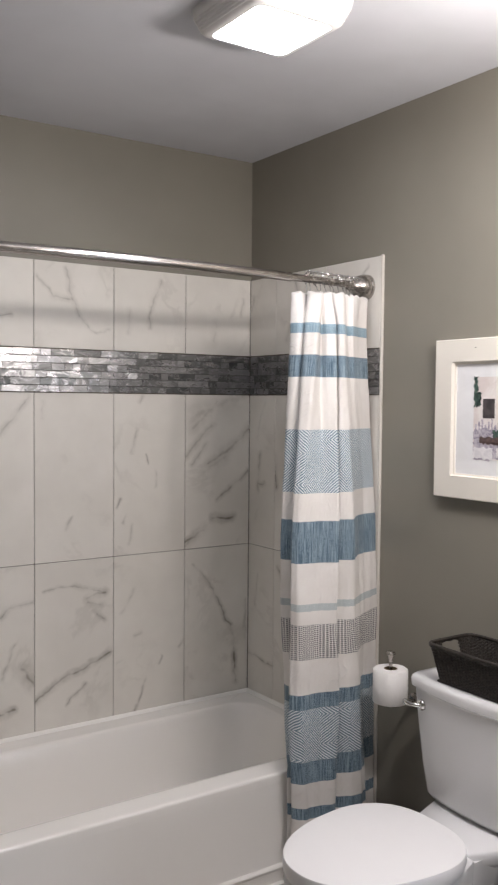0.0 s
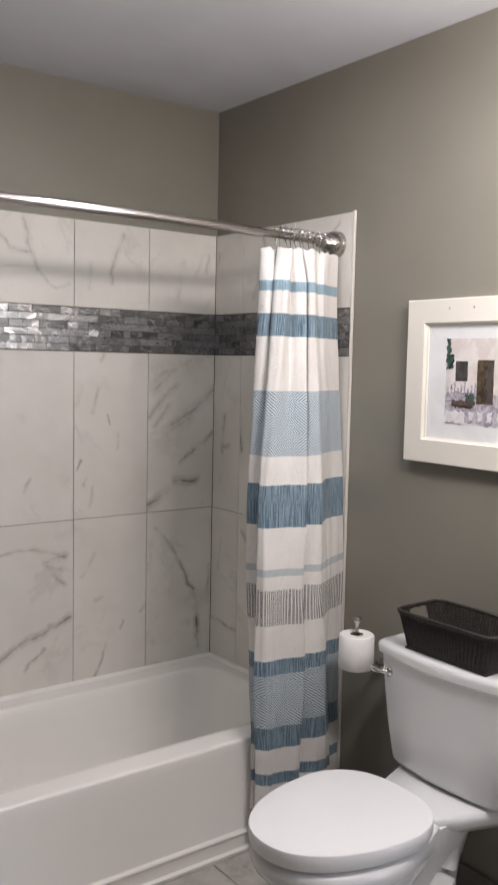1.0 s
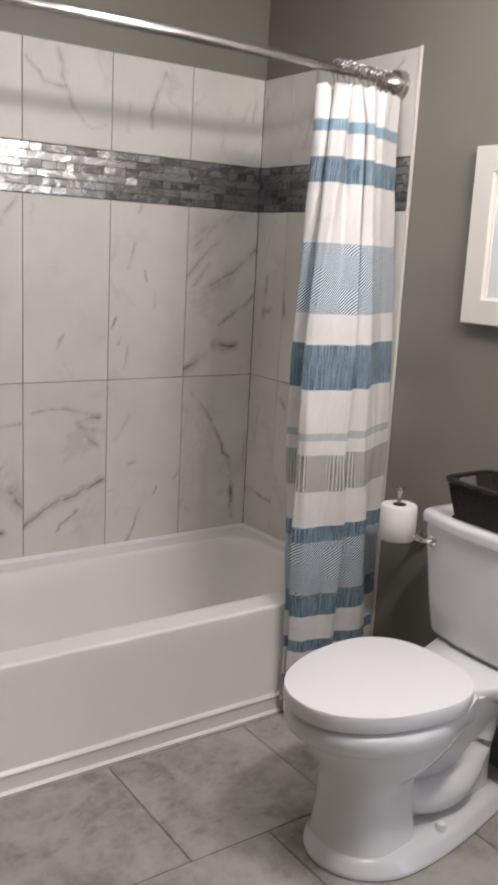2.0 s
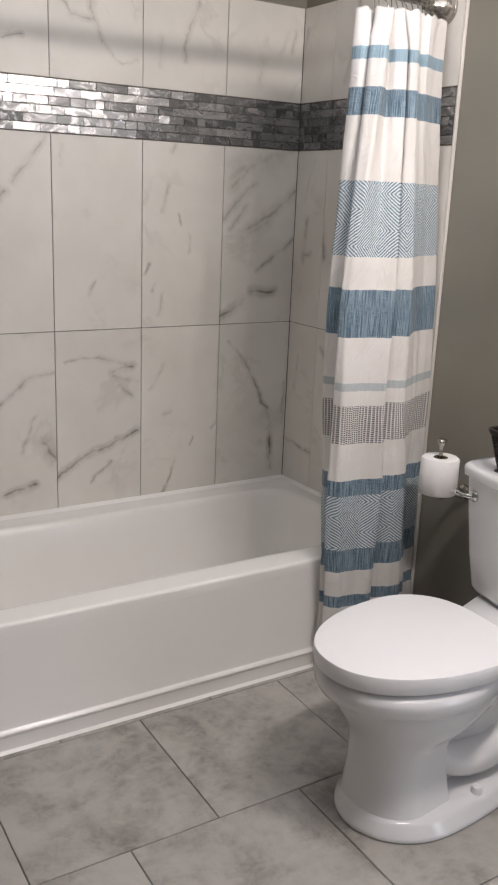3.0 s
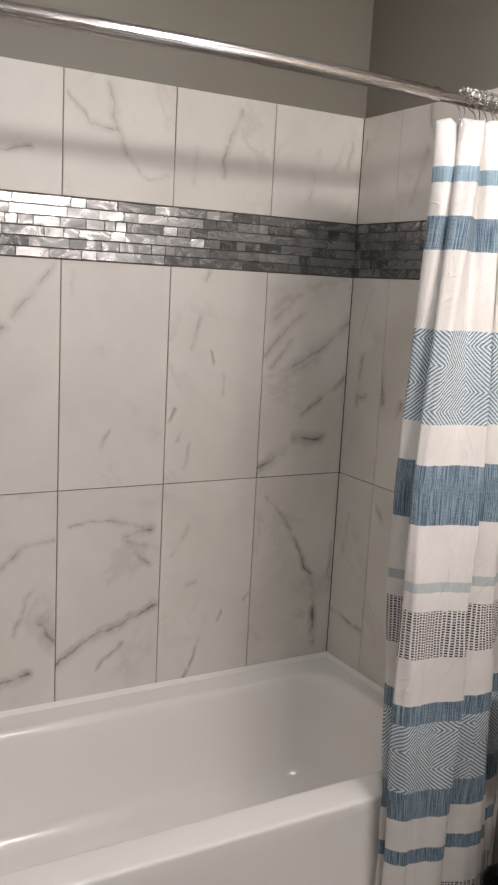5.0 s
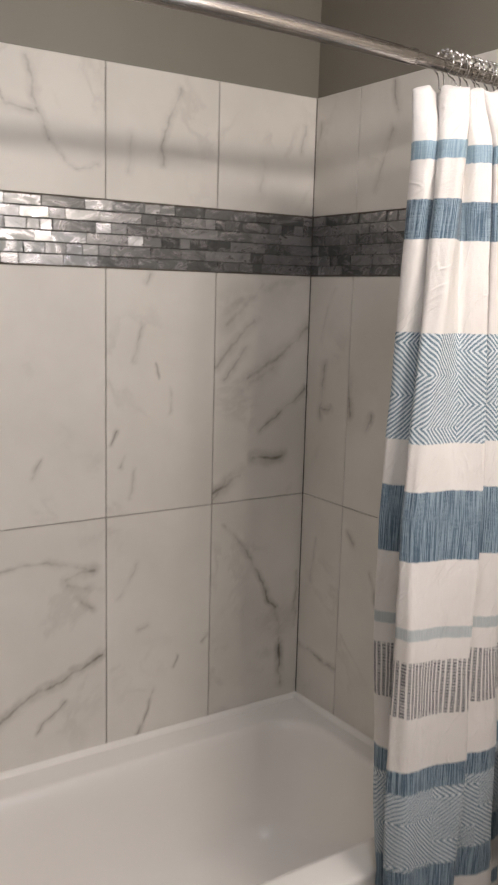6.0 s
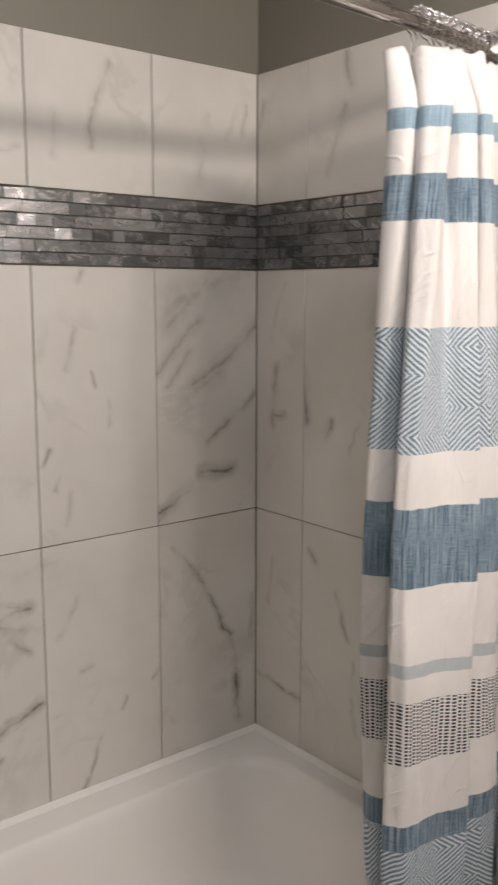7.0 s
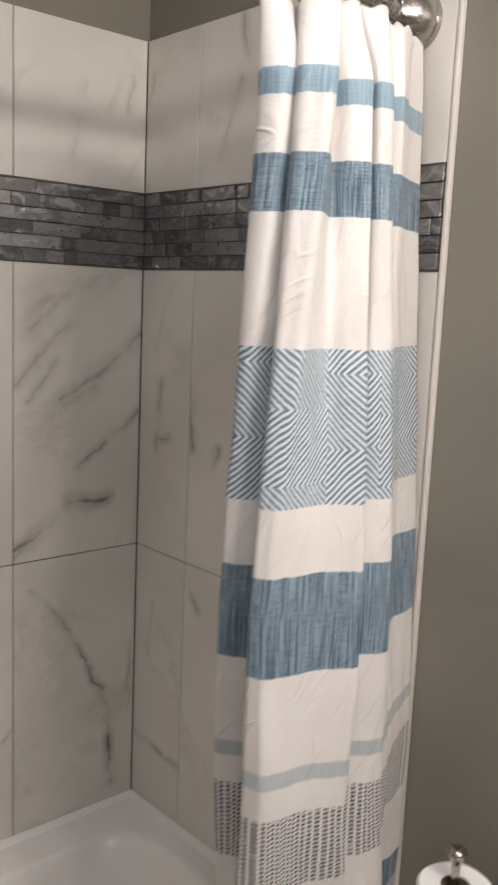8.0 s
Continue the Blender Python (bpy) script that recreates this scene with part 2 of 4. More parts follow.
def curtain_cloth():
    m, nt, b = material("striped_curtain_cotton", rough=0.8)
    uv = node(nt, "ShaderNodeUVMap").outputs[0]
    sep = node(nt, "ShaderNodeSeparateXYZ", (0, uv))
    u, v = sep.outputs[0], sep.outputs[1]
    wob = calc(nt, "MULTIPLY", calc(nt, "SUBTRACT", noise_of(nt, uv, 120, 2), 0.5), 0.004)
    vv = calc(nt, "ADD", v, wob)

    def band(lo, hi, edge=0.0012):
        return calc(nt, "MULTIPLY", spread(nt, vv, lo - edge, lo + edge), spread(nt, vv, hi - edge, hi + edge, 1.0, 0.0))

    # printed threads: streaks that run down the cloth and a few across
    down = noise_of(nt, vcalc(nt, "MULTIPLY", uv, (560, 9, 1)), 1.0, 3, 0.7)
    across = noise_of(nt, vcalc(nt, "MULTIPLY", uv, (40, 560, 1)), 1.0, 3, 0.7)
    thread = calc(nt, "ADD", calc(nt, "MULTIPLY", down, 0.75), calc(nt, "MULTIPLY", across, 0.25))
    blue = blend(nt, spread(nt, thread, 0.40, 0.60), (0.055, 0.105, 0.155), (0.30, 0.395, 0.465))
    pale = blend(nt, spread(nt, thread, 0.36, 0.64), (0.19, 0.30, 0.38), (0.35, 0.465, 0.535))
    grey = blend(nt, spread(nt, thread, 0.36, 0.64), (0.42, 0.47, 0.48), (0.56, 0.60, 0.60))
    white = blend(nt, spread(nt, noise_of(nt, uv, 9, 3), 0.3, 0.7), (0.77, 0.735, 0.70), (0.815, 0.785, 0.755))
    # zigzag twill: slanted lines that turn about in uneven blocks
    cell = calc(nt, "SUBTRACT", calc(nt, "PINGPONG", calc(nt, "ADD", u, 0.03), 0.17), 0.05)
    cell2 = calc(nt, "PINGPONG", calc(nt, "ADD", v, calc(nt, "MULTIPLY", calc(nt, "SNAP", u, 0.13), 0.41)), 0.095)
    slant = calc(nt, "ADD", cell, cell2)
    lines = calc(nt, "SINE", calc(nt, "MULTIPLY", slant, 2 * math.pi / 0.0092))
    lines = spread(nt, calc(nt, "ADD", lines, calc(nt, "MULTIPLY", calc(nt, "SUBTRACT", across, 0.5), 1.6)), -0.35, 0.45)
    twill = blend(nt, lines, blend(nt, spread(nt, across, 0.35, 0.65), (0.10, 0.17, 0.225), (0.24, 0.33, 0.39)), (0.70, 0.745, 0.775))
    # rows of short dashes
    column = calc(nt, "FRACT", calc(nt, "MULTIPLY", u, 1 / 0.0088))
    odd = calc(nt, "FRACT", calc(nt, "MULTIPLY", calc(nt, "FLOOR", calc(nt, "MULTIPLY", u, 1 / 0.0088)), 0.37))
    row = calc(nt, "FRACT", calc(nt, "ADD", calc(nt, "MULTIPLY", v, 1 / 0.0063), calc(nt, "MULTIPLY", odd, 0.45)))
    dash = calc(nt, "MULTIPLY", spread(nt, calc(nt, "ABSOLUTE", calc(nt, "SUBTRACT", column, 0.5)), 0.27, 0.40, 1.0, 0.0),
                spread(nt, calc(nt, "ABSOLUTE", calc(nt, "SUBTRACT", row, 0.5)), 0.24, 0.36, 1.0, 0.0))
    dash = calc(nt, "MULTIPLY", dash, spread(nt, noise_of(nt, uv, 90, 2), 0.3, 0.45, 0.7, 1.0))
    c = white
    for lo, hi, col in ((1.742, 1.773, pale), (1.607, 1.675, blue), (1.249, 1.444, twill), (1.035, 1.163, blue), (0.888, 0.910, grey),
                        (0.580, 0.628, blue), (0.413, 0.580, twill), (0.343, 0.413, blue), (0.228, 0.264, blue)):
        c = blend(nt, band(lo, hi), c, col)
    c = blend(nt, calc(nt, "MULTIPLY", dash, band(0.737, 0.846)), c, (0.025, 0.032, 0.048))
    c = blend(nt, calc(nt, "MULTIPLY", dash, band(0.06, 0.137)), c, (0.025, 0.032, 0.048))
    nt.links.new(c, b.inputs["Base Color"])
    weave = calc(nt, "ADD", down, across)
    crease = noise_of(nt, vcalc(nt, "MULTIPLY", uv, (22, 7, 1)), 1.0, 4, 0.6, Distortion=1.5)
    h = calc(nt, "ADD", calc(nt, "MULTIPLY", weave, 0.12), crease)
    sharp = calc(nt, "ABSOLUTE", calc(nt, "SUBTRACT", noise_of(nt, vcalc(nt, "ADD", vcalc(nt, "MULTIPLY", uv, (13, 4, 1)), node(nt, "ShaderNodeCombineXYZ", (0, calc(nt, "MULTIPLY", v, -6.0))).outputs[0]), 1.0, 3, 0.5, Distortion=0.8), 0.5))
    h = calc(nt, "ADD", h, calc(nt, "MULTIPLY", spread(nt, sharp, 0.0, 0.025, 1.0, 0.0), 0.24))
    bump(nt, b, h, 0.6, 0.006)
    b.inputs["Sheen Weight"].default_value = 0.15
    # thin cotton lets some light through
    thin = node(nt, "ShaderNodeBsdfTranslucent", ("Color", c))
    mix = node(nt, "ShaderNodeMixShader", (0, 0.06), (1, b.outputs[0]), (2, thin.outputs[0]))
    nt.links.new(mix.outputs[0], nt.nodes["Material Output"].inputs[0])
    return m


CLOTH = curtain_cloth()


def wicker():
    m, nt, b = material("dark_wicker", rough=0.6)
    n = noise_of(nt, position(nt), 130, 4)
    nt.links.new(blend(nt, spread(nt, n, 0.3, 0.7), (0.010, 0.008, 0.006), (0.040, 0.031, 0.025)), b.inputs["Base Color"])
    bump(nt, b, n, 0.4, 0.002)
    return m


WICKER = wicker()


def tissue():
    m, nt, b = material("toilet_tissue", (0.84, 0.82, 0.80), 0.95)
    n = noise_of(nt, vcalc(nt, "MULTIPLY", position(nt), (160, 160, 90)), 1.0, 3)
    nt.links.new(blend(nt, n, (0.80, 0.78, 0.76), (0.87, 0.855, 0.84)), b.inputs["Base Color"])
    bump(nt, b, n, 0.6, 0.0015)
    return m


TISSUE = tissue()
CARD = grout("cardboard_core", (0.20, 0.15, 0.10))


def printed(name, colors, scale):
    """A watercolour wash between two colours."""
    m, nt, b = material(name, rough=0.6)
    n = noise_of(nt, position(nt), scale, 5, 0.65, Distortion=0.8)
    nt.links.new(blend(nt, spread(nt, n, 0.36, 0.62), *colors), b.inputs["Base Color"])
    return m


BIN_BLACK = glazed("black_bin_plastic", (0.012, 0.012, 0.012), 0.3, 0.02)
FRAME_WHITE = paint("cream_frame_paint", (0.76, 0.72, 0.65), 0.4, 0.1)
MAT_BOARD = printed("mat_board", ((0.70, 0.70, 0.71), (0.74, 0.74, 0.75)), 9)
GLOW, gnt, gb = material("lamp_diffuser", (0.9, 0.9, 0.9), 0.4)
gb.inputs["Emission Color"].default_value = (0.94, 0.965, 1.0, 1)
gb.inputs["Emission Strength"].default_value = LAMP_GLOW
LAMP_WHITE = paint("lamp_housing_plastic", (0.78, 0.77, 0.76), 0.4, 0.05)

# ---------- the room ----------
XL, YN, ZC = -3.2, -3.70, 2.490          # left wall, near wall, ceiling
ALC = -1.524                              # the tub alcove's other end
solid("wall_north", box((XL - 0.12, 0.01, -0.1), (0.13, 0.13, ZC)), WALL, "greige painted wall above and behind the tub", kind="structure")
east = box((0.01, DOOR_Y1, -0.1), (0.13, 0.01, ZC))
box((0.01, YN, -0.1), (0.13, DOOR_Y0, ZC), bm=east)
box((0.01, DOOR_Y0, DOOR_H), (0.13, DOOR_Y1, ZC), bm=east)
solid("wall_east", east, WALL, "greige painted wall behind the toilet with an open doorway", kind="structure")
solid("wall_west", box((XL - 0.12, YN, -0.1), (XL, 0.01, ZC)), WALL, "plain greige painted wall closing the room", kind="structure")
solid("wall_south", box((XL - 0.12, YN - 0.12, -0.1), (0.13, YN, ZC)), WALL, "plain greige painted wall closing the room", kind="structure")
solid("wall_alcove", box((XL, -0.80, -0.1), (ALC - 0.002, 0.01, ZC)), WALL, "plain greige wall closing the tub alcove", kind="structure")
solid("ceiling", box((XL - 0.12, YN - 0.12, ZC), (0.13, 0.13, ZC + 0.12)), CEILING, "white painted ceiling", kind="structure")

# ---------- tub ----------
BACK = 0.340


def rounded(x0, x1, y0, y1, r, z, n=10):
    """A rounded rectangle, as a loop of points."""
    out = []
    for cx, cy, a0 in ((x1 - r, y1 - r, 0), (x0 + r, y1 - r, 90), (x0 + r, y0 + r, 180), (x1 - r, y0 + r, 270)):
        out += [Vector((cx + r * math.cos(radians(a0 + 90 * k / n)), cy + r * math.sin(radians(a0 + 90 * k / n)), z)) for k in range(n + 1)]
    return out


def bathtub():
    root = thing("bathtub", (-0.76, -0.38, 0), "white alcove bathtub with a plain front panel", "bathtub")
    x0, x1 = ALC + 0.001, -0.001
    loops = []
    # outer skin under the rim, up over the edge, across the rim and down into the basin
    for z, front, r in ((0.03, 0.740, 0.012), (0.3255, 0.742, 0.012), (0.3258, 0.7568, 0.016), (0.345, 0.7568, 0.018),
                        (0.3495, 0.7562, 0.02), (0.3528, 0.7543, 0.022), (0.3545, 0.7512, 0.024), (0.3552, 0.746, 0.026), (0.3553, 0.738, 0.03)):
        loops.append(rounded(x0 + 0.0005 * len(loops), x1 - 0.0005 * len(loops), -front, -0.001, r, z))
    for z, side, back, front, end0, r in ((0.3556, 0.054, 0.090, 0.684, 0.074, 0.105), (0.3558, 0.06, 0.096, 0.674, 0.08, 0.11), (0.3545, 0.066, 0.1015, 0.666, 0.087, 0.115), (0.350, 0.072, 0.107, 0.659, 0.094, 0.12),
                                          (0.335, 0.079, 0.113, 0.652, 0.102, 0.125), (0.28, 0.092, 0.121, 0.643, 0.118, 0.13), (0.18, 0.115, 0.132, 0.630, 0.16, 0.14),
                                          (0.10, 0.135, 0.145, 0.608, 0.21, 0.14), (0.065, 0.155, 0.162, 0.592, 0.25, 0.14), (0.045, 0.19, 0.192, 0.562, 0.29, 0.13), (0.038, 0.26, 0.25, 0.50, 0.36, 0.10)):
        loops.append(rounded(x0 + end0, x1 - side, -front, -back, r, z))
    for loop in loops:
        for p in loop:
            p.z -= 0.014 * (1 + p.y / 0.757) * max(0.0, min(1.0, (p.z - 0.2) / 0.12))
    part("basin", loft(loops, cap=(True, True)), TUB, root, smooth=50)
    # flat front panel over a proud toe strip
    profile = [(-0.735, 0.3256), (-0.7567, 0.3256), (-0.7565, 0.29), (-0.7552, 0.066), (-0.757, 0.061), (-0.7635, 0.057), (-0.7665, 0.052), (-0.7660, 0.047), (-0.7625, 0.042), (-0.7630, 0.012), (-0.764, 0.0), (-0.735, 0.0)]
    bm = loft([[Vector((x, y, z)) for y, z in profile] for x in (x0, x1 - 0.002)])
    part("front_panel", bm, TUB, root, smooth=35)
    bm = loft([[Vector((x, y, z)) for y, z in ((-0.763, 0.0005), (-0.763, 0.007), (-0.767, 0.005), (-0.773, 0.0005))] for x in (x0, x1 - 0.002)])
    part("floor_caulk", bm, CAULK, root, "white caulk bead", smooth=60)
    bm = loft([[Vector((x, y, z)) for y, z in ((-0.001, BACK - 0.001), (-0.001, BACK + 0.011), (-0.008, BACK + 0.008), (-0.018, BACK + 0.0012), (-0.019, BACK - 0.001))] for x in (x0, x1)])
    part("wall_caulk", bm, CAULK, root, "white caulk bead", smooth=60)
    bm = loft([[Vector((x, y, z)) for x, z in ((-0.001, BACK - 0.001 - 0.0182 * y), (-0.001, BACK + 0.011 - 0.0182 * y), (-0.008, BACK + 0.008 - 0.0182 * y), (-0.018, BACK + 0.0012 - 0.0182 * y), (-0.019, BACK - 0.001 - 0.0182 * y))] for y in (-0.74, -0.001)])
    part("wall_caulk", bm, CAULK, root, "white caulk bead", smooth=60)


bathtub()

# ---------- curtain rod ----------
def rod_at(x):
    s = max(0.0, min(1.0, -x / 1.524))
    return Vector((x, -0.703 - 0.050 * math.sin(math.pi * s), 1.921 - 0.001 * s))


def curtain_rod():
    root = thing("shower_curtain_rod", rod_at(-0.76), "slightly bowed brushed nickel shower curtain rod", "curtain rod")
    part("outer_tube", tube([rod_at(ALC + 0.02 + k / 30 * (-0.352 - ALC - 0.02)) for k in range(31)], 0.0142, 20), NICKEL, root, smooth=60)
    part("inner_tube", tube([rod_at(-0.36 + k / 12 * 0.33) for k in range(13)], 0.0118, 18), NICKEL, root, smooth=60)
    part("collar", tube([rod_at(-0.349 - 0.0025), rod_at(-0.349 + 0.0025)], 0.0147, 20), NICKEL, root, smooth=60)
    bell = [(0.0125, 0.085), (0.016, 0.078), (0.018, 0.066), (0.021, 0.060), (0.029, 0.052), (0.036, 0.040), (0.041, 0.026), (0.0425, 0.014), (0.0405, 0.010), (0.0425, 0.006), (0.0425, 0.0)]
    part("wall_flange", revolve(bell, rod_at(0) + Vector((0, 0, -0.003)), "x", 40), NICKEL, root, "bell-shaped nickel wall flange", smooth=40)
    bm = revolve([(r, -h) for r, h in bell], rod_at(ALC) + Vector((0, 0, 0)), "x", 40)
    part("wall_flange", bm, NICKEL, root, "bell-shaped nickel wall flange", smooth=40)


curtain_rod()

# ---------- curtain ----------
# the cloth's folds in plan, from the free edge to the wall, at six heights
FOLD_TOP = [(-0.290, -0.690), (-0.322, -0.712), (-0.312, -0.732), (-0.285, -0.728), (-0.250, -0.700), (-0.282, -0.745), (-0.276, -0.772), (-0.258, -0.786), (-0.243, -0.762), (-0.234, -0.768), (-0.218, -0.780), (-0.208, -0.760), (-0.205, -0.782), (-0.178, -0.793), (-0.140, -0.760), (-0.108, -0.768), (-0.062, -0.745), (-0.020, -0.728)]
FOLD_UP = [(-0.335, -0.735), (-0.362, -0.765), (-0.354, -0.797), (-0.324, -0.790), (-0.297, -0.755), (-0.342, -0.808), (-0.332, -0.832), (-0.312, -0.841), (-0.268, -0.792), (-0.260, -0.818), (-0.236, -0.830), (-0.209, -0.788), (-0.227, -0.833), (-0.207, -0.835), (-0.165, -0.796), (-0.145, -0.806), (-0.105, -0.780), (-0.050, -0.760)]
FOLD_MID = [(-0.350, -0.735), (-0.378, -0.742), (-0.380, -0.754), (-0.361, -0.778), (-0.345, -0.788), (-0.391, -0.815), (-0.389, -0.832), (-0.375, -0.842), (-0.312, -0.857), (-0.275, -0.872), (-0.256, -0.880), (-0.244, -0.846), (-0.226, -0.856), (-0.187, -0.872), (-0.162, -0.845), (-0.090, -0.790), (-0.035, -0.780), (-0.012, -0.778)]
FOLD_DASH = [(-0.335, -0.728), (-0.362, -0.725), (-0.366, -0.738), (-0.346, -0.762), (-0.332, -0.778), (-0.388, -0.815), (-0.391, -0.838), (-0.380, -0.856), (-0.330, -0.864), (-0.290, -0.880), (-0.268, -0.888), (-0.248, -0.852), (-0.224, -0.857), (-0.190, -0.878), (-0.165, -0.862), (-0.112, -0.834), (-0.050, -0.800), (-0.008, -0.785)]
FOLD_LOW = [(-0.322, -0.735), (-0.344, -0.724), (-0.352, -0.747), (-0.346, -0.767), (-0.335, -0.785), (-0.394, -0.820), (-0.390, -0.840), (-0.372, -0.855), (-0.320, -0.858), (-0.275, -0.868), (-0.242, -0.875), (-0.235, -0.845), (-0.220, -0.857), (-0.155, -0.871), (-0.128, -0.842), (-0.087, -0.802), (-0.040, -0.797), (-0.012, -0.790)]
FOLD_HEM = [(-0.345, -0.776), (-0.366, -0.779), (-0.369, -0.786), (-0.355, -0.791), (-0.350, -0.794), (-0.375, -0.806), (-0.370, -0.824), (-0.345, -0.844), (-0.305, -0.850), (-0.265, -0.864), (-0.240, -0.855), (-0.215, -0.828), (-0.195, -0.838), (-0.150, -0.856), (-0.105, -0.848), (-0.065, -0.800), (-0.030, -0.787), (-0.010, -0.782)]


def curtain():
    cols, rows, top, hem = 260, 150, 1.880, 0.045
    curves = [spline([(x, y, 0) for x, y in f], cols) for f in (FOLD_TOP, FOLD_UP, FOLD_MID, FOLD_DASH, FOLD_LOW, FOLD_HEM, FOLD_HEM)]
    levels = (top, 1.77, 1.10, 0.84, 0.63, 0.245, hem)
    arc = [0.0]
    for a, b in zip(curves[2], curves[2][1:]):
        arc.append(arc[-1] + (b - a).length)
    bm = bmesh.new()
    uv = bm.loops.layers.uv.new("UVMap")
    grid = []
    for r in range(rows):
        z = top + (hem - top) * r / (rows - 1)
        k = next(i for i in range(6) if z >= levels[i + 1] - 1e-6)
        f = (levels[k] - z) / (levels[k] - levels[k + 1])
        f = 0.6 * f + 0.4 * f * f * (3 - 2 * f)
        rim_side = -0.774 + 0.25 * max(0.0, z - 0.38)
        line = []
        for c in range(cols):
            p = curves[k][c].lerp(curves[k + 1][c], f)
            depth = (top - z) / 1.8
            w = (noise.noise((arc[c] * 14, z * 2.2, 3.1)) * 0.004 * (0.3 + depth) + noise.noise((arc[c] * 40, z * 1.3, 8.2)) * (0.0026 + 0.005 * depth * depth)
                 + noise.noise((arc[c] * 30 + z * 11, z * 6 - arc[c] * 9, 1.2)) * 0.0016)
            sag = 0.006 * math.sin(arc[c] * 62) ** 2 if r == 0 else 0.0
            line.append(bm.verts.new((min(p.x + w * 0.5, -0.005), min(p.y - w, rim_side), z - sag)))
        grid.append(line)
    for r in range(rows - 1):
        for c in range(cols - 1):
            face = bm.faces.new((grid[r][c], grid[r][c + 1], grid[r + 1][c + 1], grid[r + 1][c]))
            for loop, (i, j) in zip(face.loops, ((r, c), (r, c + 1), (r + 1, c + 1), (r + 1, c))):
                loop[uv].uv = (arc[j], top + (hem - top) * i / (rows - 1))
    ob = solid("shower_curtain", bm, CLOTH, "white cotton shower curtain with blue stripes and zigzag bands, drawn aside", "curtain", smooth=180)
    thick = ob.modifiers.new("thickness", "SOLIDIFY")
    thick.thickness, thick.offset = 0.0016, 0


curtain()


def curtain_ring():
    root = thing("curtain_ring", (0, 0, 0), "chrome roller ring on the curtain rod", "curtain ring", "curtain rings")
    wire = [(0.0, 0.021 * math.sin(a), 0.004 + 0.021 * math.cos(a)) for a in (radians(-150 + 300 * k / 22) for k in range(23))]
    wire += [(0.0, 0.006, -0.026), (0.0, 0.004, -0.040), (0.0, -0.006, -0.047), (0.0, -0.012, -0.038)]
    part("wire", tube(wire, 0.0014, 8), CHROME, root, smooth=60)
    for a in (-40, -14, 14, 40):
        part("roller", ball((0, 0.021 * math.sin(radians(a)), 0.004 + 0.021 * math.cos(radians(a))), 0.0042), CHROME, root, smooth=180)
    return root


RNG = random.Random(5)
ring = curtain_ring()
for k in range(12):
    x = -0.268 + 0.0195 * k
    m = Matrix.Translation(rod_at(x)) @ pose(0, 0, 0, RNG.uniform(-12, 12), RNG.uniform(-6, 6), RNG.uniform(-22, 22))
    if k:
        copy_thing(ring, m)
    else:
        first = m
ring.matrix_basis = first

# ---------- toilet ----------
TY = -1.366


def egg(tip, back, half, half_back, z, n=40, wide=0.52, mid=None):
    """Seat outline: round at the tip, widest past the middle, tapered to a blunt back."""
    out, length, mid = [], back - tip, TY if mid is None else mid
    for side in (1, -1):
        for k in range(n + 1):
            s = k / n if side == 1 else 1 - k / n
            s2 = s ** 1.6
            if s2 < wide:
                w = half * math.sqrt(max(0.0, 1 - ((wide - s2) / wide) ** 2))
            else:
                e = (s2 - wide) / (1 - wide)
                w = half + (half_back - half) * e * e * (1.6 - 0.6 * e)
            if side == -1 and k == n:
                continue
            out.append(Vector((tip + s2 * length, mid + side * w, z)))
    return out


def oval(tip, back, half, z, n=44, wide=0.66):
    """Lid outline: a long round front and a short rounded back."""
    out = []
    for k in range(2 * n):
        a = math.pi * k / n
        c, s = math.cos(a), math.sin(a)
        x = tip + (back - tip) * (wide - wide * c) if c > 0 else tip + (back - tip) * (wide - (1 - wide) * c)
        out.append(Vector((x, TY + half * math.copysign(abs(s) ** (0.92 if c > 0 else 0.72), s), z)))
    return out


def tank_loop(half, xb, xf, bow, z, r=0.03, n=8):
    out = [Vector((xb, TY - half, z)), Vector((xb, TY + half, z))]
    for k in range(n + 1):
        a = radians(90 * k / n)
        out.append(Vector((xf + r - r * math.sin(a), TY + half - r + r * math.cos(a), z)))
    m = 24
    for k in range(1, m):
        s = k / m
        out.append(Vector((xf - bow * (1 - (2 * s - 1) ** 2), TY + (half - r) * (1 - 2 * s), z)))
    for k in range(n + 1):
        a = radians(90 * k / n)
        out.append(Vector((xf + r - r * math.cos(a), TY - half + r - r * math.sin(a), z)))
    return out


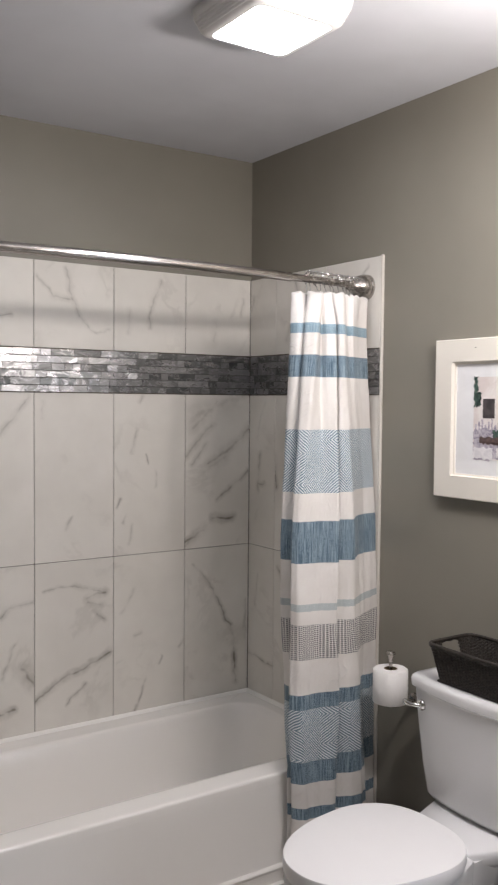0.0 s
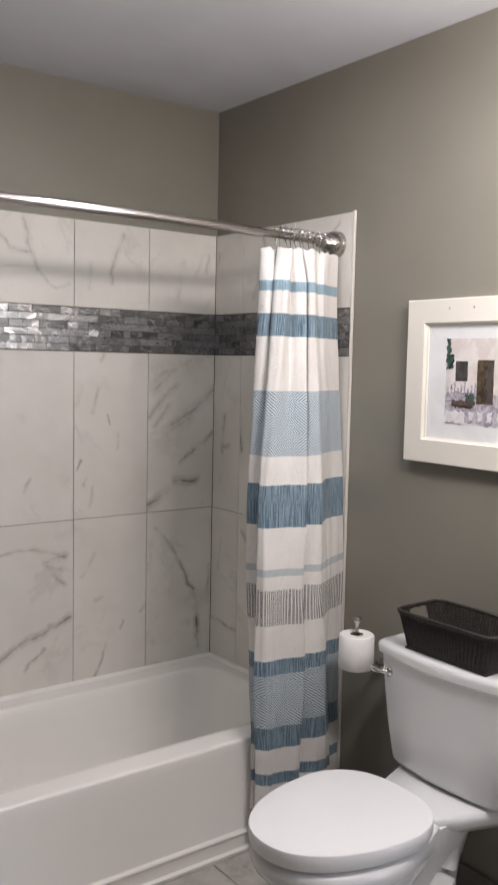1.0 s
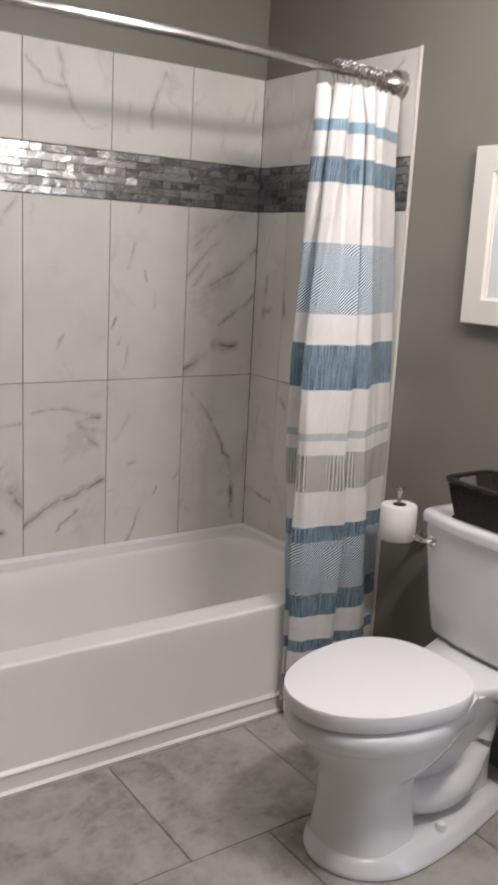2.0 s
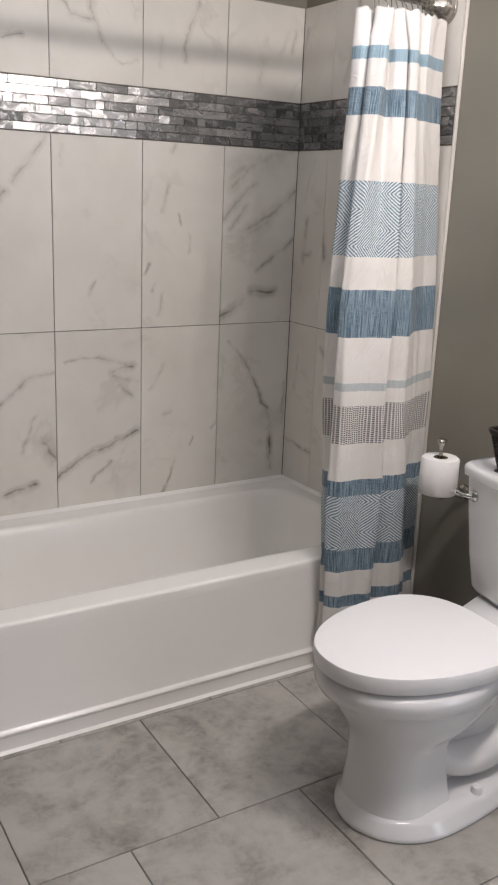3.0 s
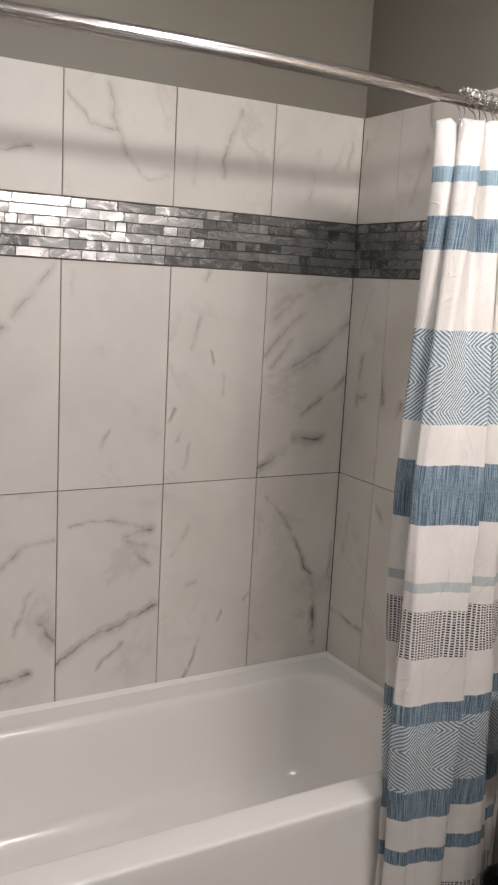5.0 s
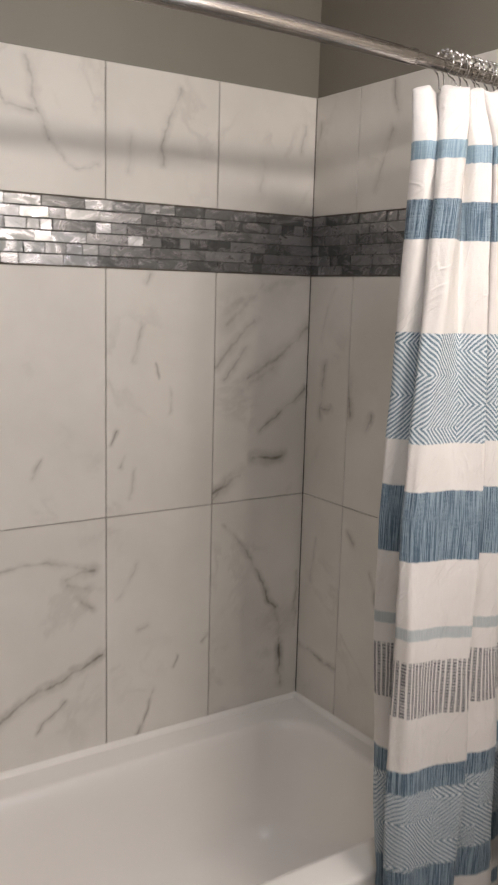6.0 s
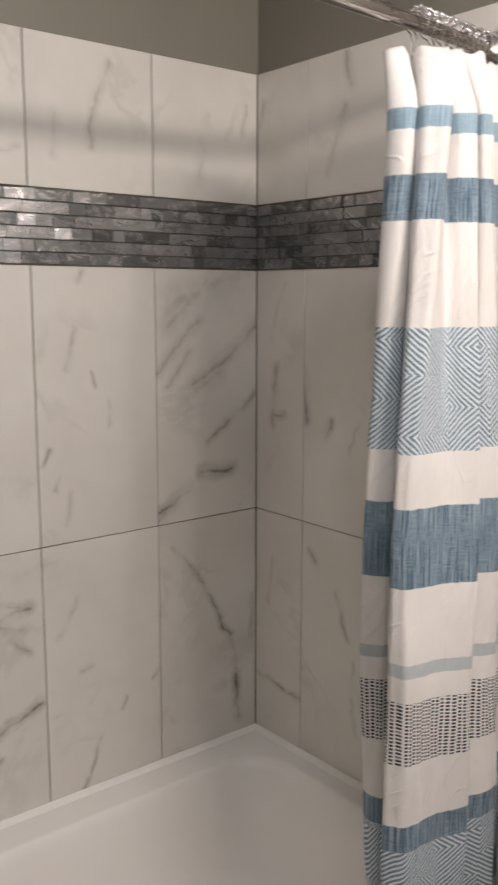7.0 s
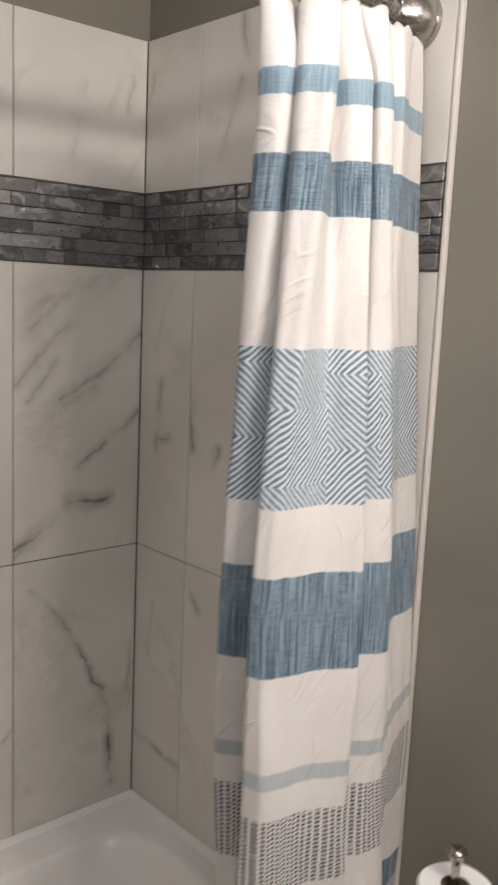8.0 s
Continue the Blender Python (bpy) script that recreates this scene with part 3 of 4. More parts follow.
def toilet():
    root = thing("toilet", (-0.4, TY, 0), "white two-piece toilet with its lid closed", "toilet")
    rows = ((0.02, -0.690, -0.470, 0.126, 0.114), (0.05, -0.682, -0.482, 0.116, 0.106), (0.12, -0.672, -0.488, 0.108, 0.098), (0.18, -0.670, -0.486, 0.108, 0.094), (0.205, -0.675, -0.470, 0.114, 0.094), (0.222, -0.682, -0.42, 0.126, 0.098), (0.245, -0.694, -0.37, 0.145, 0.104),
            (0.28, -0.718, -0.34, 0.160, 0.112), (0.304, -0.732, -0.32, 0.166, 0.118), (0.316, -0.738, -0.31, 0.164, 0.125), (0.322, -0.752, -0.31, 0.174, 0.125), (0.330, -0.765, -0.31, 0.184, 0.125), (0.345, -0.772, -0.31, 0.189, 0.125), (0.362, -0.775, -0.31, 0.191, 0.125), (0.374, -0.772, -0.31, 0.188, 0.125), (0.379, -0.763, -0.315, 0.180, 0.12))
    bowl = part("bowl", loft([egg(t, b, h, hb, z, mid=TY - 0.014 * max(0.0, 1 - z / 0.25)) for z, t, b, h, hb in rows]), CHINA, root, smooth=50)
    part("foot", loft([egg(-0.710 + d, -0.125, 0.153 - d, 0.085 - d, z, wide=0.31, mid=TY - 0.021) for z, d in ((0.0, 0.003), (0.005, 0.0), (0.014, 0.002), (0.022, 0.009), (0.034, 0.014), (0.042, 0.024), (0.046, 0.05))]), CHINA, root, smooth=60)
    spine = [[Vector((x, TY + y, z)) for x, y in ((-0.52, h * 0.76), (-0.40, h * 0.82), (-0.30, h), (-0.20, h * 0.98), (-0.155, h * 0.86), (-0.13, h * 0.6), (-0.13, -h * 0.6), (-0.155, -h * 0.86), (-0.20, -h * 0.98), (-0.30, -h), (-0.40, -h * 0.82), (-0.52, -h * 0.76))] for z, h in ((0.04, 0.070), (0.10, 0.066), (0.16, 0.068), (0.22, 0.080), (0.28, 0.100), (0.33, 0.116), (0.366, 0.122))]
    part("rear_body", loft(spine), CHINA, root, smooth=70)
    for side in (1, -1):
        y = TY - 0.010 + side * 0.046
        path = spline([(-0.48, y, 0.135), (-0.44, y + side * 0.008, 0.112), (-0.385, y + side * 0.014, 0.103), (-0.32, y + side * 0.014, 0.106), (-0.265, y + side * 0.010, 0.140), (-0.22, y + side * 0.006, 0.21), (-0.20, y + side * 0.004, 0.29), (-0.20, y, 0.345)], 30)
        part("trapway", tube(path, [0.034 + 0.012 * math.sin(math.pi * min(1.0, k / 24)) for k in range(30)], 18), CHINA, bowl, smooth=70)
        part("bolt_cap", revolve([(0.014, 0.038), (0.014, 0.052), (0.011, 0.060), (0.004, 0.063)], (-0.40, TY - 0.014 + side * 0.112, 0.0), "z", 16), SEAT, root, smooth=40)
    # the deck that carries the tank, flaring towards the wall
    deck = []
    for z, d in ((0.325, -0.03), (0.352, -0.004), (0.366, 0.0), (0.380, -0.001), (0.386, -0.007)):
        pts = []
        for s in [k / 14 for k in range(15)]:
            pts.append(Vector((-0.37 + s * 0.33, TY + (0.082 + 0.098 * min(1.0, 1.25 * s) ** 0.9) + d, z)))
        deck.append(pts + [Vector((p.x, 2 * TY - p.y, z)) for p in reversed(pts)])
    part("tank_deck", loft(deck), CHINA, root, smooth=50)
    part("seat", loft([oval(t, -0.325, h, z) for z, t, h in ((0.379, -0.755, 0.168), (0.381, -0.762, 0.174), (0.386, -0.764, 0.176), (0.3885, -0.762, 0.174), (0.389, -0.755, 0.168))]), SEAT, root, smooth=45)
    rows = ((0.3890, -0.768, 0.180, 0.122), (0.3915, -0.777, 0.189, 0.13), (0.404, -0.781, 0.193, 0.134), (0.428, -0.781, 0.193, 0.136), (0.4312, -0.7795, 0.1915, 0.1345), (0.432, -0.776, 0.188, 0.131))
    part("seat_lid", loft([oval(t, -0.318 - (0.193 - h), h, z) for z, t, h, hb in rows]), SEAT, root, "closed glossy white lid", smooth=32)
    for side in (1, -1):
        part("hinge", box((-0.345, TY + side * 0.075 - 0.02, 0.384), (-0.315, TY + side * 0.075 + 0.02, 0.408), 0.006, 3), SEAT, root, smooth=60)
    tank = part("tank", loft([tank_loop(h, -0.03, xf, bow, z, r) for z, h, xf, bow, r in ((0.388, 0.170, -0.150, 0.012, 0.03), (0.394, 0.182, -0.165, 0.014, 0.03), (0.41, 0.189, -0.175, 0.016, 0.03),
                              (0.50, 0.200, -0.184, 0.020, 0.028), (0.62, 0.211, -0.192, 0.022, 0.026), (0.712, 0.217, -0.197, 0.024, 0.025))]), CHINA, root, smooth=45)
    part("tank_lid", loft([tank_loop(h, -0.018, xf, 0.026, z, 0.026) for z, h, xf in ((0.7125, 0.222, -0.199), (0.716, 0.227, -0.204), (0.735, 0.228, -0.206), (0.744, 0.225, -0.203), (0.749, 0.218, -0.196), (0.750, 0.20, -0.18))]), CHINA, root, smooth=45)
    lever = part("flush_lever", revolve([(0.016, -0.004), (0.016, 0.006), (0.013, 0.011), (0.006, 0.014)], (-0.198, TY + 0.172, 0.668), "x", 24), CHROME, root, "chrome flush lever", smooth=40)
    part("lever_arm", tube(spline([(-0.210, TY + 0.172, 0.668), (-0.222, TY + 0.186, 0.668), (-0.225, TY + 0.204, 0.669), (-0.222, TY + 0.224, 0.671)], 12), [0.006, 0.007, 0.007, 0.006, 0.006, 0.0065, 0.007, 0.0075, 0.008, 0.0085, 0.008, 0.005], 12), CHROME, lever, smooth=60)


toilet()

# ---------- basket on the tank ----------
def basket():
    z0, high = 0.751, 0.108
    root = thing("wicker_basket", (-0.13, -1.385, z0), "dark brown woven wicker basket on the toilet tank", "basket")
    cx, cy, hx, hy = -0.128, -1.388, 0.074, 0.138

    def outline(f, off=0.0, n=96):
        ax, ay, out = hx + 0.018 * f + off, hy + 0.026 * f + off, []
        for k in range(n):
            a = 2 * math.pi * (k + 0.5) / n
            c, s = math.cos(a), math.sin(a)
            q = (abs(c) ** 9 + abs(s) ** 9) ** (-1 / 9)
            out.append(Vector((cx + ax * c * q, cy + ay * s * q, z0 + 0.004 + (high - 0.004) * f)))
        return out

    def opening(p, f):
        return 0.50 < f < 0.93 and abs(p.x - cx) < 0.033 and abs(p.y - cy) > hy * 0.9

    part("base", box((cx - hx, cy - hy, z0), (cx + hx, cy + hy, z0 + 0.006), 0.002), WICKER, root)
    bm = bmesh.new()
    for r in range(26):
        f = 0.02 + 0.93 * r / 25
        line = outline(f)
        loop = []
        for k, p in enumerate(line):
            d = (p - Vector((cx, cy, p.z))).normalized()
            loop.append(p + d * 0.0015 * (1 if (k + r) % 2 else -1))
        run = [[]]
        for k, p in enumerate(loop + [loop[0]]):
            if opening(p, f):
                run.append([])
            else:
                run[-1].append(p)
        for piece in run:
            if len(piece) > 1:
                tube(piece, 0.0020, 4, bm)
    part("weave", bm, WICKER, root, smooth=80)
    for k in range(0, 96):
        pts = [p for f in (0.0, 0.35, 0.7, 0.97) for p in (outline(f)[k],)]
        if abs(pts[2].x - cx) < 0.033 and abs(pts[2].y - cy) > hy * 0.9:
            pts = pts[:2]
        part("stake", tube(pts, 0.0025, 5), WICKER, root, smooth=80)
    part("rim", tube(outline(0.98, 0.001), 0.0050, 8, ring=True), WICKER, root, smooth=80)
    part("rim_braid", tube([p + Vector((0, 0, 0.0015 * math.sin(k * 1.3))) for k, p in enumerate(outline(0.93, 0.003))], 0.0034, 6, ring=True), WICKER, root, smooth=80)


basket()

# ---------- toilet paper ----------
def paper_holder():
    root = thing("paper_holder", (-0.02, -0.955, 0.60), "nickel upright toilet paper post on the wall", "toilet paper holder")
    c = Vector((-0.103, -0.958, 0.010))
    part("post", tube([c + Vector((0, 0, 0.570)), c + Vector((0, 0, 0.712))], 0.006, 14), NICKEL, root, smooth=60)
    part("finial", revolve([(0.006, 0.708), (0.007, 0.716), (0.009, 0.724), (0.0135, 0.731), (0.0145, 0.736), (0.012, 0.740), (0.004, 0.742)], c, "z", 24), NICKEL, root, smooth=50)
    part("arm", tube(spline([c + Vector((0, 0, 0.575)), c + Vector((0.01, 0, 0.565)), c + Vector((0.05, 0, 0.565)), c + Vector((0.105, 0, 0.565))], 14), 0.007, 14), NICKEL, root, smooth=60)
    part("wall_plate", revolve([(0.024, 0.0), (0.024, 0.008), (0.018, 0.014), (0.009, 0.018)], (0.0095, -0.958, 0.575), "x", 28), NICKEL, root, smooth=40)


def paper_roll():
    c = Vector((-0.105, -0.961, 0.592))
    root = thing("toilet_roll", c, "nearly full white toilet paper roll on its post", "toilet roll")
    r, h = 0.0545, 0.106
    prof = [(0.021, 0.001), (r - 0.003, 0.0), (r, 0.003), (r + 0.0006, 0.05), (r, h - 0.004), (r - 0.004, h), (0.040, h - 0.001), (0.021, h - 0.0005)]
    loops = []
    for rr, hh in prof + [prof[0]]:
        loops.append([c + Vector(((rr + (0.0008 * math.sin(3 * a) if rr > 0.03 else 0)) * math.cos(a), (rr + 0.0008 * math.cos(2 * a)) * math.sin(a), hh)) for a in (2 * math.pi * k / 48 for k in range(48))])
    bm = loft(loops, cap=(False, False))
    bmesh.ops.remove_doubles(bm, verts=bm.verts, dist=1e-6)
    part("paper", bm, TISSUE, root, smooth=45)
    bm = loft([[c + Vector((rr * math.cos(a), rr * math.sin(a), hh)) for a in (2 * math.pi * k / 32 for k in range(32))] for rr, hh in ((0.0205, 0.0), (0.0205, h), (0.0193, h), (0.0193, 0.0), (0.0205, 0.0))], cap=(False, False))
    bmesh.ops.remove_doubles(bm, verts=bm.verts, dist=1e-6)
    part("core", bm, CARD, root, "brown cardboard core", smooth=60)


paper_holder()
paper_roll()

# ---------- waste bin ----------
def waste_bin():
    c = Vector((-0.165, -1.035, 0.0))
    root = thing("waste_bin", c, "small black plastic waste bin between toilet and curtain", "waste bin")
    body = [(0.074, 0.0), (0.077, 0.004), (0.088, 0.238), (0.085, 0.238), (0.074, 0.008), (0.030, 0.008)]
    part("body", revolve(body, c, "z", 36), BIN_BLACK, root, smooth=50)
    part("rim", tube([c + Vector((0.0885 * math.cos(a), 0.0885 * math.sin(a), 0.240)) for a in (2 * math.pi * k / 40 for k in range(40))], 0.0045, 8, ring=True), BIN_BLACK, root, "rolled black rim", smooth=80)


waste_bin()

# ---------- framed picture ----------
def picture():
    y0, y1, z0, z1 = -1.66, -1.047, 1.245, 1.720
    root = thing("framed_picture", (0.0, (y0 + y1) / 2, z0), "cream framed watercolour of a doorway among lavender", "picture")
    w = 0.075

    def rail(p, q, inward):
        """One mitred frame side from corner p to corner q (y, z), its profile stepping inward."""
        prof = ((0.0, 0.009), (0.0, -0.018), (0.003, -0.022), (w - 0.008, -0.022), (w - 0.006, -0.019), (w - 0.005, -0.012), (w, -0.010), (w, 0.009))
        d = (Vector(q) - Vector(p)).normalized()
        return loft([[Vector((x, e[0] + inward[0] * t + s * d[0] * t, e[1] + inward[1] * t + s * d[1] * t)) for t, x in prof] for e, s in ((p, 1), (q, -1))])

    for p, q, inward in (((y0, z1), (y1, z1), (0, -1)), ((y0, z0), (y1, z0), (0, 1)), ((y1, z0), (y1, z1), (-1, 0)), ((y0, z0), (y0, z1), (1, 0))):
        part("frame_rail", rail(p, q, inward), FRAME_WHITE, root, smooth=30)
    part("mat_board", box((-0.006, y0 + w - 0.002, z0 + w - 0.002), (0.006, y1 - w + 0.002, z1 - w + 0.002)), MAT_BOARD, root, "white mat board")
    for dy in (0.180, 0.267):
        part("nail_head", revolve([(0.0022, 0.0), (0.0022, 0.0008), (0.0008, 0.0012)], (-0.0222, y1 - dy + 0.02, z1 - 0.028), "x", 10), NICKEL, root)
    yl, yr, zb, zt = -1.190, -1.52, 1.366, 1.607
    picture_sheet = part("print", box((-0.0068, yr, zb), (-0.006, yl, zt)), printed("art_wall_wash", ((0.62, 0.55, 0.53), (0.72, 0.68, 0.66)), 14), root, "watercolour print")
    lav = printed("art_lavender_wash", ((0.25, 0.22, 0.28), (0.50, 0.465, 0.51)), 60)
    dark = printed("art_dark_wash", ((0.035, 0.03, 0.032), (0.07, 0.06, 0.06)), 30)
    door = printed("art_door_wash", ((0.03, 0.02, 0.012), (0.12, 0.085, 0.05)), 40)
    green = printed("art_leaf_wash", ((0.015, 0.035, 0.03), (0.07, 0.125, 0.10)), 90)
    pot = printed("art_pot_wash", ((0.07, 0.045, 0.045), (0.13, 0.085, 0.075)), 60)
    pale = printed("art_path_wash", ((0.60, 0.58, 0.60), (0.72, 0.70, 0.71)), 50)
    def flat(name, mat, lo, hi, depth, wob=0.0, n=14, seed=1):
        """A painted patch between two corners (y, z), with a wobbling outline."""
        rng = random.Random(seed)
        pts = []
        for k in range(4 * n):
            side, s = divmod(k, n)
            s /= n
            y, z = ((s, 0), (1, s), (1 - s, 1), (0, 1 - s))[side]
            pts.append(Vector((0, lo[0] + (hi[0] - lo[0]) * y + rng.uniform(-wob, wob), lo[1] + (hi[1] - lo[1]) * z + rng.uniform(-wob, wob))))
        part(name, loft([[p + Vector((-0.0066, 0, 0)) for p in pts], [p + Vector((-0.0068 - depth, 0, 0)) for p in pts]]), mat, picture_sheet)
    flat("lavender_patch", lav, (-1.52, 1.366), (-1.192, 1.455), 0.0003, 0.005, 22, 3)
    flat("path_patch", pale, (-1.262, 1.368), (-1.192, 1.402), 0.0006, 0.004, 12, 4)
    flat("window_patch", dark, (-1.268, 1.487), (-1.225, 1.543), 0.0006, 0.0006)
    flat("door_patch", door, (-1.358, 1.425), (-1.302, 1.547), 0.0009, 0.0008)
    flat("door_patch", dark, (-1.352, 1.43), (-1.338, 1.543), 0.0012, 0.0008)
    flat("window_patch", dark, (-1.46, 1.487), (-1.41, 1.543), 0.0006, 0.0006)
    flat("vine_patch", green, (-1.215, 1.52), (-1.193, 1.56), 0.0009, 0.005, 10, 5)
    flat("vine_patch", green, (-1.204, 1.545), (-1.192, 1.606), 0.0010, 0.004, 10, 6)
    flat("shrub_patch", green, (-1.295, 1.425), (-1.262, 1.452), 0.0009, 0.005, 10, 7)
    flat("flower_pot_patch", pot, (-1.292, 1.412), (-1.215, 1.432), 0.0012, 0.004, 12, 8)
    for k in range(7):
        y = -1.285 - 0.032 * k
        flat("flower_patch", pale, (y - 0.007, 1.378), (y + 0.006, 1.402), 0.0012, 0.004, 5, 20 + k)
    for k in range(9):
        y = -1.20 - 0.012 * k
        flat("flower_patch", lav, (y - 0.003, 1.45), (y + 0.003, 1.468 + 0.008 * ((k * 7) % 3)), 0.0006, 0.0015, 5, 40 + k)
    part("signature_bar", box((-0.0064, -1.235, 1.345), (-0.0058, -1.195, 1.349)), MAT_BOARD, root)


picture()

# ---------- ceiling light ----------
def ceiling_light():
    cx, cy = -0.748, -1.190
    root = thing("ceiling_light", (cx, cy, ZC), "square white ceiling fan light with a glowing lens", "ceiling light")

    def square(h, z, r=0.02):
        return rounded(cx - h, cx + h, cy - h, cy + h, r, z, 4)

    part("housing", loft([square(0.145, ZC + 0.001), square(0.145, ZC - 0.012), square(0.143, ZC - 0.022), square(0.126, ZC - 0.062), square(0.118, ZC - 0.067), square(0.108, ZC - 0.067), square(0.106, ZC - 0.058)]), LAMP_WHITE, root, smooth=40)
    for k in range(5):
        f = (k + 0.6) / 5.4
        h, z = 0.143 + (0.126 - 0.143) * f, ZC - 0.022 - 0.040 * f
        part("louver", loft([square(h, z + 0.0035), square(h + 0.0022, z + 0.0025), square(h + 0.0022, z), square(h - 0.001, z - 0.001)]), LAMP_WHITE, root, smooth=40)
    part("diffuser", loft([square(0.099, ZC - 0.060), square(0.099, ZC - 0.0665), square(0.096, ZC - 0.0685), square(0.080, ZC - 0.0695)]), GLOW, root, "glowing frosted lens", smooth=40)


ceiling_light()

# ---------- baseboard ----------
solid("baseboard", box((-0.002, DOOR_Y1 + 0.01, 0.0), (0.0098, -0.80, 0.088), 0.0025), paint("grey_baseboard_tile", (0.17, 0.16, 0.145), 0.4), "grey tile baseboard behind the toilet", kind="structure")

# ---------- floor tiles ----------
floor = solid("floor", box((XL - 0.12, YN - 0.12, -0.1), (0.13, 0.13, -0.003)), FLOOR_GROUT, "grey stone-look tiled floor", kind="structure")
S, J = 0.447, 0.003
TILES = {}
for i in range(-7, 4):
    for j in range(-8, 2):
        x, y = -0.957 + S * (i + 0.5 + 0.5 * (j % 2)), -1.233 + S * (j + 0.5)
        x0, x1 = max(x - S / 2 + J / 2, XL + 0.002), min(x + S / 2 - J / 2, 0.008)
        y0, y1 = max(y - S / 2 + J / 2, YN - 0.11), min(y + S / 2 - J / 2, -0.70)
        if x1 - x0 < 0.02 or y1 - y0 < 0.02:
            continue
        size = (round(x1 - x0, 4), round(y1 - y0, 4))
        if size not in TILES:
            TILES[size] = mesh_of("tile", box((-size[0] / 2, -size[1] / 2, -0.010), (size[0] / 2, size[1] / 2, 0.0), 0.0012, 1), FLOOR)
        ob = new("tile", TILES[size])
        ob.parent, ob.location = floor, ((x0 + x1) / 2, (y0 + y1) / 2, 0)
        ob.rotation_euler.z = math.pi * ((i * 3 + j) % 2)

# ---------- wall tiles round the tub ----------
COLS = (0.0, -0.300, -0.603, -0.907, -1.213, ALC + 0.002)
RIGHT = (0.0, -0.178, -0.482, -0.772)
LEVELS = ((0.343, 0.950), (0.950, 1.556), (1.711, 2.017))
surround = tagged(new("tile_surround_north", mesh_of("tile_surround_north", box((ALC, 0.0035, 0.345), (0.0099, 0.0099, 2.015)), GROUT)), "marble-look tiled wall over the tub", kind="structure")
surround_east = tagged(new("tile_surround_east", mesh_of("tile_surround_east", box((0.0035, -0.772, 0.345), (0.0099, 0.003, 2.015)), GROUT)), "marble-look tiled end wall of the tub alcove", kind="structure")

VEINS = {
    "n00": ((.15, .9, .4, .75, .016, .5), (.4, .75, .55, .6, .018, .7), (.55, .6, .75, .45, .018, .8), (.75, .45, .78, .28, .014, .5), (.78, .28, .82, .08, .026, .9), (.95, .35, .97, .6, .014, .5)),
    "n01": ((.1, .78, .5, .95, .05, .35), (.35, .55, 1, .78, .035, .55), (.5, .3, .98, .5, .02, .6), (.02, .05, .3, .12, .035, .75), (.45, .17, .75, .2, .03, .85), (.05, .85, .9, .98, .08, .35), (.3, .5, .6, .6, .05, .4), (.02, .62, .4, .8, .03, .4), (.1, .55, .3, .68, .02, .4), (.0, .0, .15, .1, .03, .5)),
    "n02": ((.85, .5, .9, .75, .016, .35), (.85, .05, .98, .25, .016, .4), (.4, .15, .45, .4, .03, .25)),
    "n10": ((.28, .0, .45, .2, .014, .7), (.62, .3, .66, .36, .009, .6), (.9, .38, .98, .42, .012, .5), (.12, .65, .25, .8, .014, .3), (.3, .48, .35, .5, .016, .3)),
    "n11": ((.25, .64, .33, .76, .016, .45), (.5, .55, .46, .62, .009, .6), (.04, .29, .09, .36, .012, .7), (.13, .2, .16, .24, .010, .6), (.2, .08, .25, .18, .014, .3), (.35, .95, .4, .99, .02, .4), (.58, .42, .62, .5, .012, .3)),
    "n12": ((.65, .9, .52, .6, .018, .5), (.52, .6, .48, .3, .016, .5), (.2, .2, .24, .5, .02, .2)),
    "n20": ((.12, .84, .5, .85, .012, .6), (.5, .85, .85, .8, .018, .6), (.65, .76, .9, .8, .026, .7), (.68, .74, .85, .72, .026, .6), (.8, .68, .88, .62, .022, .7), (.02, .2, .45, .32, .026, .75), (.45, .32, .98, .42, .024, .9), (.4, .13, .6, .25, .014, .5)),
    "n21": ((.4, .2, .45, .26, .014, .4), (.1, .95, .12, .85, .014, .25)),
    "n22": ((.03, .82, .2, .6, .014, .6), (.2, .6, .45, .58, .02, .5), (.4, .95, .45, .6, .02, .4), (.45, .6, .55, .38, .018, .85), (.55, .38, .8, .2, .014, .6), (.8, .2, .95, .25, .014, .4)),
    "n30": ((.3, .6, .7, .75, .018, .6), (.7, .75, .98, .8, .014, .6), (.85, .38, .98, .3, .05, .7), (.4, .13, .75, .17, .026, .85), (.6, .35, .8, .55, .014, .5)),
    "n31": ((.6, .75, .95, .97, .02, .4), (.4, .65, .5, .7, .028, .7)),
    "n32": ((.3, .3, .75, .35, .014, .5),),
    "e00": ((.05, .27, .95, .24, .018, .7), (.3, .6, .35, .8, .014, .25)),
    "e01": ((.35, .38, .45, .6, .026, .5), (.38, .42, .62, .42, .02, .7), (.6, .95, .3, .7, .014, .25)),
    "e02": ((.1, .6, .15, .8, .02, .4),),
    "e10": ((.08, .9, .18, .85, .018, .5), (.4, .75, .55, .58, .018, .6), (.6, .5, .65, .2, .014, .4)),
    "e11": ((.0, .58, .04, .42, .026, .7), (.25, .36, .3, .42, .018, .6), (.5, .3, .6, .42, .014, .3)),
    "e12": ((.4, .95, .45, .75, .022, .5), (.25, .2, .4, .6, .022, .35)),
}


